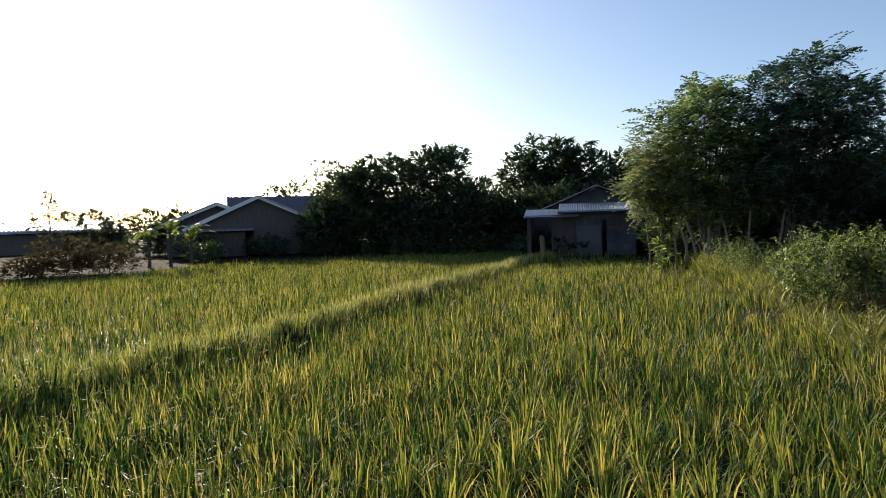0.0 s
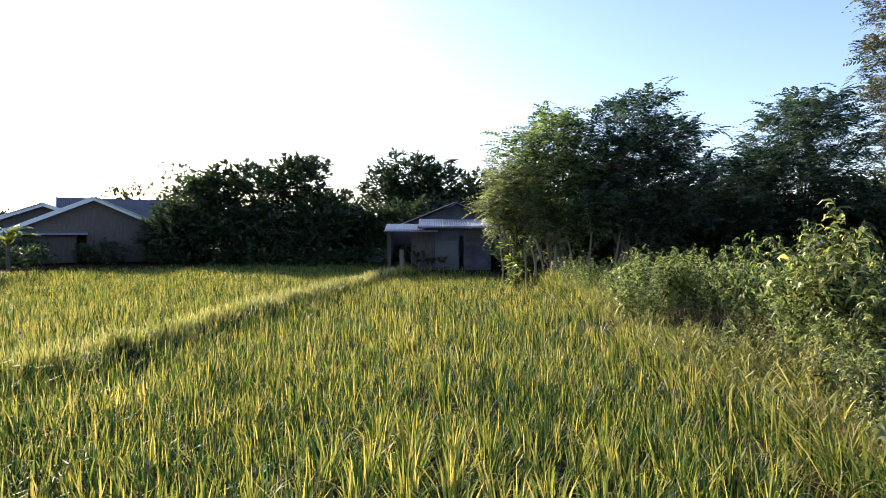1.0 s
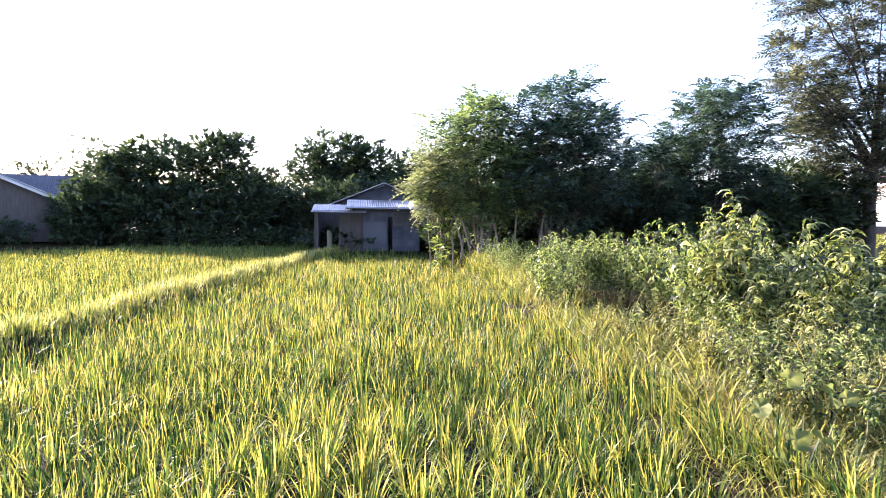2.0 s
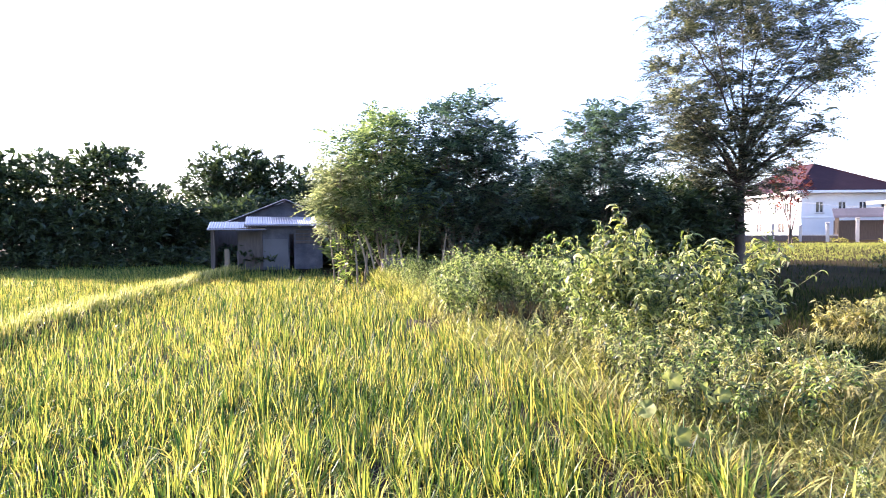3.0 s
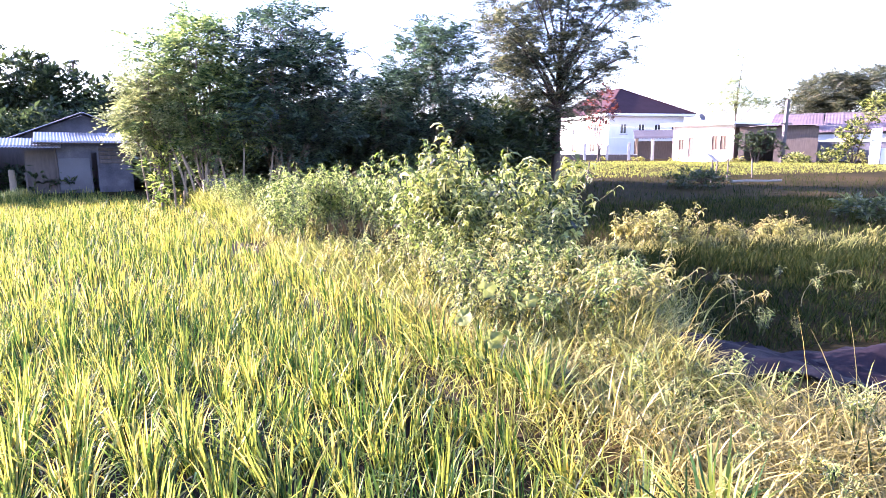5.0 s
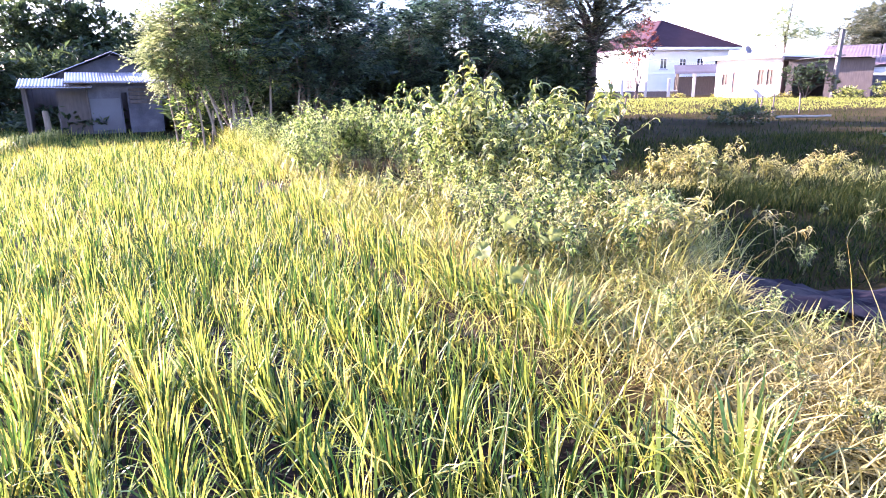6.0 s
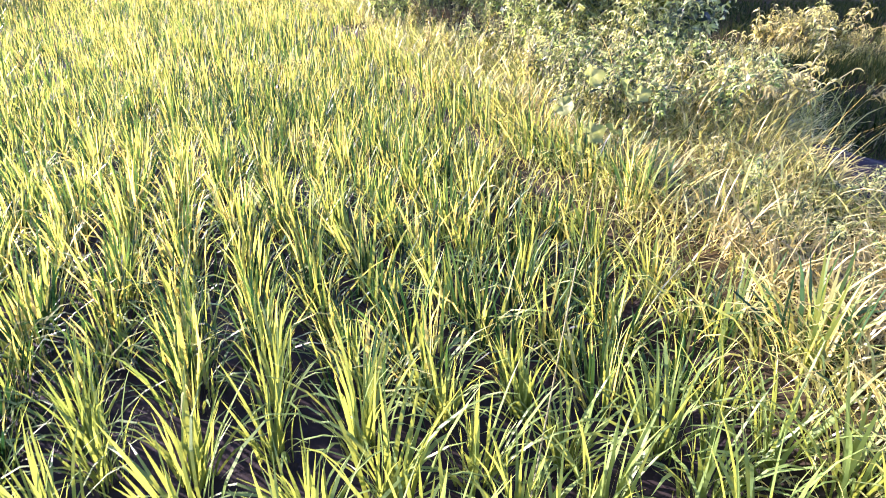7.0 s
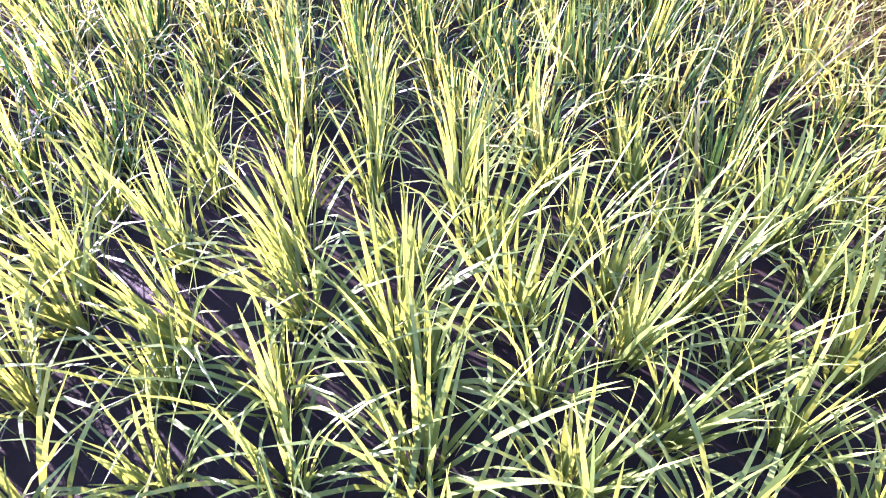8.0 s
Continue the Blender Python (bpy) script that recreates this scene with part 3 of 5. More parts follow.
tagged(put("shaded_grass", v, q, SHADE_GRASS), "short grass beside the bank, coloured dark for shade", "grass", kind="stuff")
# dark colour stands for the shaded front of the taller grass
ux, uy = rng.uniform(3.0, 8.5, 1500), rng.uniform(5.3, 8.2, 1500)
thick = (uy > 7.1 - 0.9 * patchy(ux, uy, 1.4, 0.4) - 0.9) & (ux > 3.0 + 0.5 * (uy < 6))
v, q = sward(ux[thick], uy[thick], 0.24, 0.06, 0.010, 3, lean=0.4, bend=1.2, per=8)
tagged(put("shaded_grass", v, q, SHADE_GRASS), "green grass below the bank, coloured dark for shade", "grass", kind="stuff")
hx, hy = rng.uniform(1.6, 3.4, 130), rng.uniform(1.7, 2.6, 130)
thick = patchy(hx, hy, 3.3, 0.8) > -0.35
v, q = sward(hx[thick], hy[thick], 0.21, 0.09, 0.0062, 5, lean=0.9, bend=2.3, per=22)
tagged(put("dry_grass", v, q, DRY_GRASS), "golden dry grass before the plastic sheet", "grass", kind="stuff")
jx = rng.uniform(3.4, 10.5, 420)
jy = np.interp(jx, [3.2, 6.2, 8.6, 10.5], [8.5, 8.3, 7.7, 7.4]) + rng.normal(0, 0.22, len(jx))
thick = patchy(jx, jy, 2.2, 0.5) > -0.35
v, q = sward(jx[thick], jy[thick], 0.30, 0.10, 0.008, 4, lean=0.75, bend=1.8, per=12, heading=0.3)
tagged(put("dry_grass", v, q, OLIVE_LEAF), "golden grass leaning over at the pasture's edge", "grass", kind="stuff")
# tree shade on the pasture is put into the blade colour
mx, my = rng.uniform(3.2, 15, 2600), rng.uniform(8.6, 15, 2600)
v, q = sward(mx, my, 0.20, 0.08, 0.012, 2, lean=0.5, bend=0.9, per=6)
tagged(put("pasture_grass", v, q, SHADE_GRASS), "short green pasture grass under the trees, coloured dark for shade", "grass", kind="stuff")
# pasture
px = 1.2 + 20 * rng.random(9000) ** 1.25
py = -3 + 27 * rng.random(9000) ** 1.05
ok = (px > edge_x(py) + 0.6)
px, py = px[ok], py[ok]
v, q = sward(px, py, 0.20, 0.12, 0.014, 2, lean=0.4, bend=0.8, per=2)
tagged(put("pasture_grass", v, q, SHADE_GRASS), "short green pasture grass, coloured dark for tree shade", "grass", kind="stuff")
# far strip: sunlight put into a brighter, drier blade colour
px = rng.uniform(7, 34, 6500)
py = rng.uniform(25.5, 46, 6500)
v, q = sward(px, py, 0.13, 0.28, 0.02, 2, lean=0.5, bend=0.9, per=4)
tagged(put("pasture_grass", v, q, SUNLIT_DRY_FIELD), "pasture grass before the houses, coloured bright for sun", "grass", kind="stuff")


# ---- leafy weeds ----
LANCE = [hook_template(0.20, 0.9, 2.2, 3), hook_template(0.24, 0.7, 2.4, 3), hook_template(0.17, 1.15, 2.9, 3)]
WISP = hook_template(0.09, 0.9, 2.4)


def weed(name, tall, branches, leaves, leaf_size, lean=0.12, bare=0.25, leaf_mat=None, crest=-0.45):
    """A leafy weed with its foot at the origin: stem, and one mesh of drooping leaves."""
    top = empty(name, 0, 0, 0)
    tubes, spots, ways, sizes = [], [], [], []
    az = rng.uniform(0, 2 * math.pi)
    for b in range(branches + 1):
        k = np.linspace(0, 1, 7)
        if b == 0:
            start, h, out, a = np.zeros(3), tall, lean * tall, az
        else:
            a = rng.uniform(0, 2 * math.pi)
            f = rng.uniform(0.05, 0.55)
            start = np.array([math.cos(az) * lean * tall * f * f, math.sin(az) * lean * tall * f * f, tall * f])
            h = (tall - start[2]) * rng.uniform(0.45, 0.95)
            out = h * rng.uniform(0.3, 0.75)
        p = start + np.stack([math.cos(a) * out * k ** 1.3, math.sin(a) * out * k ** 1.3, h * k ** 0.85], -1)
        p[1:] += rng.normal(0, 0.012, (6, 3))
        r0 = 0.008 if b == 0 else 0.005
        tubes.append(tube(p, np.linspace(r0, 0.0018, 7), 4))
        n = leaves if b else int(leaves * 1.3)
        s = bare + (1 - bare) * np.sqrt(rng.random(n)) if b == 0 else 0.12 + 0.88 * rng.random(n) ** 0.8
        pos = np.stack([np.interp(s, k, p[:, i]) for i in range(3)], -1)
        d = rng.uniform(0, 2 * math.pi, n)
        spots.append(pos)
        ways.append(np.stack([np.cos(d), np.sin(d), rng.normal(0.15, 0.35, n)], -1))
        sizes.append(leaf_size * rng.uniform(0.5, 1.3, n) * (1.1 + crest * s))
    stem = put("stem", *tubes[0], STEM, top, smooth=True)
    for v, q in tubes[1:]:
        put("branch", v, q, STEM, stem, smooth=True)
    at, way, size = np.concatenate(spots), np.concatenate(ways), np.concatenate(sizes)
    pick = rng.integers(0, 3, len(at))
    v, q = join([scatter(LANCE[i], at[pick == i], way[pick == i], rng.normal(0, 0.4, int((pick == i).sum())), size[pick == i]) for i in range(3) if (pick == i).any()])
    put("leaves", v, q, leaf_mat or WEED_LEAF, top)
    return top


def plant_out(kinds, places, label, category, group):
    """The first place of each kind takes the original, the others copies."""
    used = set()
    for x, y, s in places:
        i = int(rng.integers(0, len(kinds)))
        m = pose(x, y, float(land(x, y)) - 0.01, rng.normal(0, 6), rng.normal(0, 6), rng.uniform(0, 360))
        if i in used:
            ob = copy_thing(kinds[i], m)
        else:
            ob = kinds[i]
            ob.matrix_world = m
            used.add(i)
        ob.scale = (s, s, s)
        tagged(ob, label, category, group)
    for i, k in enumerate(kinds):
        if i not in used:
            for o in (*k.children_recursive, k):
                bpy.data.objects.remove(o)


def bank_places(n):
    out = []
    while len(out) < n:
        y = rng.uniform(5.3, 15.5)
        e = edge_x(y)
        lo = e + np.interp(y, [4.9, 5.6, 7, 8.3, 9, 12, 15.5], [0.75, 0.6, 0.35, 0.25, 0.15, 0.1, 0.1])
        hi = np.interp(y, [4.9, 6, 8, 10, 13, 15.5], [1.9, 2.55, 3.0, 2.9, 1.2, -0.6])
        x = rng.uniform(lo, hi)
        if math.hypot((x - 0.08) / 0.52, (y - 8.3) / 1.1) < 1.0 or (abs(x - 0.08) < 0.5 and y < 8.4) or (x > 1.0 and y < 7.5 and patchy(x, y, 5.0, 0.55) < -0.5):
            continue
        tall = np.interp(x - lo, [0, 0.5, 1.5], [0.58, 1.0, 1.12]) * np.interp(y, [5.2, 5.8, 6.6, 8, 9, 15], [0.55, 0.95, 1.25, 1.2, 0.98, 0.52])
        out.append((x, y, float(tall) * rng.uniform(0.72, 1.18)))
    return out


rng = np.random.default_rng(23)
bushy = [weed("leafy_weed", rng.uniform(0.85, 1.05), 7, 33, 0.110, leaf_mat=GREEN_WEED) for _ in range(6)]
coarse = [weed("leafy_weed", rng.uniform(0.85, 1.05), 7, 29, 0.122, crest=-0.1) for _ in range(5)]
spots_all = bank_places(168)
spots_all = [s for s in spots_all if s[0] > edge_x(s[1]) + 0.1]
for _ in range(8):
    y = rng.uniform(7.7, 8.7)
    spots_all.append((edge_x(y) + rng.uniform(0.1, 0.35), y, rng.uniform(0.6, 0.85)))
for _ in range(30):
    y = rng.uniform(10.5, 15.7)
    spots_all.append((edge_x(y) + rng.uniform(0.12, 1.5), y, rng.uniform(0.5, 0.75)))
# the foot of the big bush towards the paddy
for _ in range(20):
    y = rng.uniform(4.9, 6.3)
    spots_all.append((rng.uniform(0.7, 1.55), y, np.interp(y, [4.9, 6.3], [0.5, 0.9]) * rng.uniform(0.85, 1.15)))
# taller growth round the dark hollow
for k in range(14):
    a = radians(-5 + 195 * k / 13)
    spots_all.append((0.08 + 0.70 * math.cos(a) + rng.normal(0, 0.04), 8.95 + 0.8 * math.sin(a), rng.uniform(0.9, 1.1)))
    spots_all.append((0.08 + 0.9 * math.cos(a + 0.1) + rng.normal(0, 0.05), 9.05 + 1.15 * math.sin(a + 0.1), rng.uniform(0.9, 1.1)))
spots_all = [s for s in spots_all if s[0] > edge_x(s[1]) + 0.08]
plant_out(bushy, [s for s in spots_all if s[1] > 7.2 or s[0] < 1.1], "leafy green weed with small dense leaves on the bank", "weed", "weeds on the bank")
plant_out(coarse, [s for s in spots_all if not (s[1] > 7.2 or s[0] < 1.1)], "leafy weed with long drooping yellow-green leaves on the bank", "weed", "weeds on the bank")
low = [weed("low_weed", rng.uniform(0.32, 0.5), 6, 18, 0.080, leaf_mat=(WEED_LEAF, GREEN_WEED, OLIVE_LEAF, WEED_LEAF, GREEN_WEED, WEED_LEAF)[i]) for i in range(6)]
low_places = []
for _ in range(42):
    y = rng.uniform(3.4, 8.6)
    x = edge_x(y) + min(abs(rng.normal(0.35, 0.5)), 1.0 if y < 4.6 else 3.0) + 0.1
    if math.hypot(x - 0.08, y - 8.5) > 0.9 and not (abs(x - 0.08) < 0.5 and y > 6.5):
        low_places.append((x, y, rng.uniform(0.7, 1.25)))
for _ in range(46):
    y = rng.uniform(1.5, 4.6)
    low_places.append((edge_x(y) + rng.uniform(0.15, 1.15), y, rng.uniform(0.32, 0.6)))
for _ in range(40):
    y = rng.uniform(3.8, 6.0)
    low_places.append((edge_x(y) + rng.uniform(0.4, 0.9 if y < 4.6 else 1.7), y, rng.uniform(0.9, 1.3)))
golden_places = []
mound_places = []
for _ in range(40):
    y = rng.uniform(3.7, 6.1)
    mound_places.append((rng.uniform(1.7, np.interp(y, [3.7, 5, 6.1], [2.2, 2.75, 3.0])), y, rng.uniform(0.8, 1.35)))
for cx_, n_, big in ((5.4, 4, 0.9), (5.9, 5, 1.0), (6.6, 4, 0.75), (7.0, 5, 1.1), (7.7, 3, 0.7), (8.5, 5, 0.9)):
    for _ in range(n_):
        x = rng.normal(cx_, 0.16)
        golden_places.append((x, np.interp(x, [3.2, 6.2, 8.6], [8.5, 8.3, 7.7]) + rng.normal(0, 0.25), big * rng.uniform(0.6, 1.2)))
for _ in range(13):
    golden_places.append((rng.normal(4.7, 0.4), rng.normal(8.7, 0.25), rng.uniform(1.2, 1.7)))
for _ in range(13):
    low_places.append((rng.uniform(2.7, 6.5), rng.uniform(4.1, 6.3), rng.uniform(0.35, 0.65)))
low_places += [(-0.2, 8.75, 0.8), (0.1, 8.9, 0.9), (0.3, 8.6, 0.8), (0.0, 8.5, 0.6), (0.25, 8.2, 0.6), (-0.1, 8.15, 0.6), (0.45, 8.0, 0.7), (0.15, 7.8, 0.5), (0.4, 7.5, 0.6), (-0.15, 9.1, 0.9), (0.3, 9.2, 0.9)]
low_places = [s for s in low_places if math.hypot(s[0] - 0.95, s[1] - 3.2) > 0.42]
plant_out(low, low_places, "low yellow-green weed among dry grass", "weed", "low weeds on the bank")
golden = [weed("low_weed", rng.uniform(0.34, 0.48), 6, 24, 0.085, lean=0.3, bare=0.1, leaf_mat=OLIVE_LEAF) for i in range(4)]
plant_out(golden, golden_places, "low spreading weed with golden-green leaves at the pasture's edge", "weed", "golden weeds by the pasture")
mound = [weed("low_weed", rng.uniform(0.38, 0.5), 7, 24, 0.07, lean=0.2, bare=0.15, leaf_mat=(OLIVE_LEAF, GREEN_WEED)[i % 2]) for i in range(4)]
plant_out(mound, mound_places, "spreading yellow-green weed among tangled grass on the bank", "weed", "weeds in the tangled grass")
tall_weeds = [weed("tall_weed", 1.5, 3, 26, 0.135, 0.06, 0.45, crest=0.15) for _ in range(3)]
plant_out(tall_weeds, [(1.17, 6.25, 1.02), (1.55, 6.35, 0.9), (2.02, 6.2, 0.88), (2.4, 6.1, 0.72), (2.9, 7.6, 0.95), (4.35, 7.5, 0.55)],
          "tall single-stemmed weed with drooping leaf tips above the others", "weed", "tall weeds on the bank")


def plume_grass(tall, lean):
    """An arching stalk with a drooping head of narrow leaves."""
    top = empty("plume_grass", 0, 0, 0)
    k = np.linspace(0, 1, 8)
    p = np.stack([lean * tall * k ** 2.2, 0.02 * np.sin(k * 5), tall * (k - 0.28 * k ** 3)], -1)
    put("stalk", *tube(p, np.linspace(0.004, 0.0015, 8), 4), STEM, top, smooth=True)
    n = 26
    s = 0.45 + 0.55 * rng.random(n) ** 0.6
    at = np.stack([np.interp(s, k, p[:, i]) for i in range(3)], -1)
    a = rng.normal(0, 0.9, n)
    v, q = scatter(WISP, at, np.stack([np.cos(a), np.sin(a), rng.normal(0.1, 0.3, n)], -1), rng.normal(0, 0.4, n), 0.12 * rng.uniform(0.5, 1.2, n))
    put("seed_head", v, q, DRY_GRASS, top, "drooping straw-coloured head")
    return top


plumes = [plume_grass(rng.uniform(0.4, 0.62), rng.uniform(0.35, 0.7)) for _ in range(5)]
plume_places = [(edge_x(y) + np.interp(y, [2.0, 4.5, 6.5, 8], [0.9, 1.7, 2.5, 3.4]) + rng.normal(0, 0.2), y) for y in rng.uniform(3.6, 7.6, 26)]
plume_places += [(rng.uniform(4.2, 7.2), rng.uniform(8.1, 8.7)) for _ in range(16)] + [(3.3, 4.5), (3.45, 4.6), (3.2, 4.75), (4.4, 5.0)]
for i, (x, y) in enumerate(plume_places):
    m = pose(float(x), float(y), float(land(x, y)) - 0.01, 0, 0, rng.normal(0, 45))
    ob = copy_thing(plumes[i % 5], m) if i >= 5 else plumes[i]
    ob.matrix_world = m
    tagged(ob, "arching dry grass stalk with a drooping head", "grass", "plumed grasses on the bank")


def gourd_leaf(name, size):
    """A round leaf with a notch, cupped, with a rim that waves."""
    n, rings = 18, 4
    v = [(0.0, 0.0, 0.0)]
    for r in range(1, rings + 1):
        for i in range(n):
            a = math.pi * (-0.94 + 1.88 * i / (n - 1))
            rad = size * r / rings * (1 + 0.13 * math.sin(5 * a + 0.7)) * (0.80 + 0.20 * math.cos(a))
            v.append((rad * math.cos(a), rad * math.sin(a), 0.16 * rad * rad / size + 0.2 * size * (r / rings) ** 2 * math.sin(4 * a) - 0.12 * size * math.sin(r / rings * math.pi) * math.cos(2.5 * a) ** 2))
    f3 = [(0, 1 + i, 2 + i) for i in range(n - 1)]
    f4 = [(1 + (r - 1) * n + i, 1 + r * n + i, 2 + r * n + i, 2 + (r - 1) * n + i) for r in range(1, rings) for i in range(n - 1)]
    return mesh_of(name, v, [np.array(f3), np.array(f4)], BROAD_LEAF, True)


vine = empty("gourd_vine", 0.95, 3.25, float(land(0.95, 3.25)))
tagged(vine, "gourd vine with large round pale green leaves", "vine")
leaf_mesh = gourd_leaf("leaf", 0.062)
for x, y, z, rx, ry, rz, s in [(0.88, 3.30, 0.80, 50, 10, 30, 1.15), (1.05, 3.25, 0.74, 60, -15, 80, 1.2), (0.74, 3.26, 0.66, 55, 5, -40, 1.0), (0.88, 3.16, 0.55, 48, 0, 20, 1.15),
                               (0.98, 3.12, 0.58, 40, 20, 100, 0.95), (1.22, 3.55, 0.66, 55, 0, 10, 0.9), (0.80, 3.10, 0.48, 30, 12, 60, 0.8), (1.10, 3.05, 0.46, 35, -10, 150, 0.85)]:
    ob = new("leaf", leaf_mesh)
    ob.parent = vine
    ob.matrix_local = vine.matrix_world.inverted() @ pose(x, y, z, rx, ry, rz) @ Matrix.Scale(s, 4)
    k = np.linspace(0, 1, 6)[:, None]
    foot, head = np.array([0.0, 0.0, 0.0]), np.array(ob.matrix_local.translation)
    p = foot * (1 - k) + head * k + np.array([0, 0, 0.08]) * np.sin(k * math.pi)
    tv, tq = tube(p, np.linspace(0.004, 0.0025, 6), 5)
    put("stalk", tv, tq, STEM, vine, smooth=True)

# crumpled sheet on the ground; its near-black colour carries the shade
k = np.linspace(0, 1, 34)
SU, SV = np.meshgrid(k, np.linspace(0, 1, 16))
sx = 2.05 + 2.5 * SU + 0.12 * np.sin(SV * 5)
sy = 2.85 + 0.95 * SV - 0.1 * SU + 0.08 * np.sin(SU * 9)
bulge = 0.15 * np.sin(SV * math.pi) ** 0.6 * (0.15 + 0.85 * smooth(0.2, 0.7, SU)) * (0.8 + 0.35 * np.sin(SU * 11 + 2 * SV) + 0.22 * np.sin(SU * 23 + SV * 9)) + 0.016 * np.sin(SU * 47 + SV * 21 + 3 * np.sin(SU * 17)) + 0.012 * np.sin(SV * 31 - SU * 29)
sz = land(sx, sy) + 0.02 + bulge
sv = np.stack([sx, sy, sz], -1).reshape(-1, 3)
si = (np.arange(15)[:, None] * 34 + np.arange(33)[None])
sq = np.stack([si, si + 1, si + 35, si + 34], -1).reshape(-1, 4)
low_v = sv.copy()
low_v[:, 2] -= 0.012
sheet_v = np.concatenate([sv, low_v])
tagged(put("plastic_sheet", sheet_v, np.concatenate([sq, sq[:, ::-1] + len(sv)]), SHEET, smooth=True), "crumpled grey plastic sheet lying on the ground, coloured near black for shade", "sheet")


# ---- trees ----
rng = np.random.default_rng(41)
FRONDS = [frond_template(6, 0.65, 0.25, 0.115, 0.95), frond_template(6, 0.95, 0.23, 0.115, 0.9), frond_template(6, 0.5, 0.26, 0.11, 1.0)]
SMALL = [small_leaf_template(0.5), small_leaf_template(0.38)]


def wander(a, b, n, sag, noise_size):
    k = np.linspace(0, 1, n)[:, None]
    p = np.asarray(a) * (1 - k) + np.asarray(b) * k
    p += np.sin(k * math.pi) * np.array(sag)
    p[1:-1] += rng.normal(0, noise_size, (n - 2, 3))
    return p


def tree(name, foot, stems, lobes, density, frond_size, leaf_mat, templates, label, category="tree", thick=0.09, per=7, shell=0.5, lift=0.25, group="", fork=0.2):
    """Stems from the foot, limbs into every lobe of the crown, twigs, and clusters of leaves.
    lobes: (x, y, z, rx, rz) relative to the foot."""
    feather = templates is FRONDS
    x0, y0 = foot
    z0 = float(land(x0, y0))
    top = empty(name, x0, y0, z0)
    tagged(top, label, category, group)
    tubes, at, way = [], [], []
    feet = [(rng.normal(0, 0.12) if stems > 1 else 0.0, rng.normal(0, 0.12) if stems > 1 else 0.0, -0.1) for _ in range(stems)]
    for li, (lx_, ly_, lz_, rx_, rz_) in enumerate(lobes):
        c = np.array([lx_, ly_, lz_ - z0])
        f = feet[li % stems]
        if stems == 1 and lobes.index((lx_, ly_, lz_, rx_, rz_)) > 0:
            main_h = np.array([lobes[0][0], lobes[0][1], lobes[0][2] - z0])
            share = np.clip(c[2] / main_h[2] * 0.55, fork, 0.85)
            f = main_h * share
            r_limb = thick * (1 - share) * 0.75
        else:
            r_limb = thick
        limb = wander(f, c, 9, (0, 0, 0.08 * np.linalg.norm(c - np.array(f))), 0.03 * rx_)
        tubes.append(tube(limb, np.linspace(r_limb, max(0.012, r_limb * 0.22), 9), 7))
        n = int(density * rx_ * rx_)
        d = rng.normal(0, 1, (n, 3))
        d[:, 2] += 0.15
        d /= np.linalg.norm(d, axis=1)[:, None]
        u = shell + (1.08 - shell) * rng.random(n) ** 0.7
        u *= 1 + 0.14 * np.sin(d[:, 0] * 5 + li) * np.cos(d[:, 2] * 4 + 2 * li)
        pos = c + d * u[:, None] * np.array([rx_, rx_, rz_])
        pos = pos[pos[:, 2] > (0.05 if category == "shrub" else 0.3)]
        for p in pos[: max(10, n // 5)]:
            tubes.append(tube(wander(limb[int(rng.integers(4, 9))], p, 4, (0, 0, 0.04), 0.02), [0.014, 0.010, 0.006, 0.003], 3))
        dd = (pos - c) / np.array([rx_, rx_, rz_])
        for _ in range(per):
            at.append(pos + rng.normal(0, frond_size * 0.22, pos.shape))
            if feather:
                a = rng.uniform(0, 2 * math.pi, len(pos))
                w = dd * 0.45 + np.stack([np.cos(a), np.sin(a), rng.uniform(0.0, 1.1, len(pos))], -1) * 0.8
            else:
                w = dd * 0.55 + rng.normal(0, 0.6, pos.shape)
                w[:, 2] = w[:, 2] * 0.55 + lift
            way.append(w)
    v, q = join(tubes)
    put("trunk", v, q, PALE_BARK if feather and stems > 1 else BARK, top, smooth=True)
    at, way = np.concatenate(at), np.concatenate(way)
    pick = rng.integers(0, len(templates), len(at))
    v, q = join([scatter(templates[i], at[pick == i], way[pick == i], rng.normal(0, 0.35, int((pick == i).sum())), frond_size * rng.uniform(0.6, 1.25, int((pick == i).sum()))) for i in range(len(templates))])
    put("crown", v, q, leaf_mat, top)
    return top


def crown_lobes(cx, cz, rx, rz, n, r):
    """Tufts of leaves spread unevenly over the outside of a crown, a few inside it."""
    out = []
    for k in range(n):
        h = 1 - 2 * (k + 0.5) / n
        a = k * 2.39996 + rng.uniform(-0.35, 0.35)
        w = math.sqrt(1 - h * h) * rng.uniform(0.62, 0.92)
        tuft = r * rng.uniform(0.75, 1.25)
        out.append((cx + rx * w * math.cos(a), rx * w * math.sin(a), cz + (rz - 0.5 * tuft) * h * rng.uniform(0.8, 1.0), tuft, tuft * 0.85))
    out.append((cx, 0.1, cz - 0.2 * rz, rx * 0.6, rz * 0.5))
    return out


# leaf colours carry the light: left trees brighter for sun, right ones dark
feathery = "green feathery-leaved tree with several thin stems, leaves coloured dark for shade"
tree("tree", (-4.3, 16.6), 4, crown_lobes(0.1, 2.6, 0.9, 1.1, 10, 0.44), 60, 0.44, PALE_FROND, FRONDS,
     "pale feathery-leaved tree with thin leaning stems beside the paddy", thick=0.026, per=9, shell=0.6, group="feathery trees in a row")
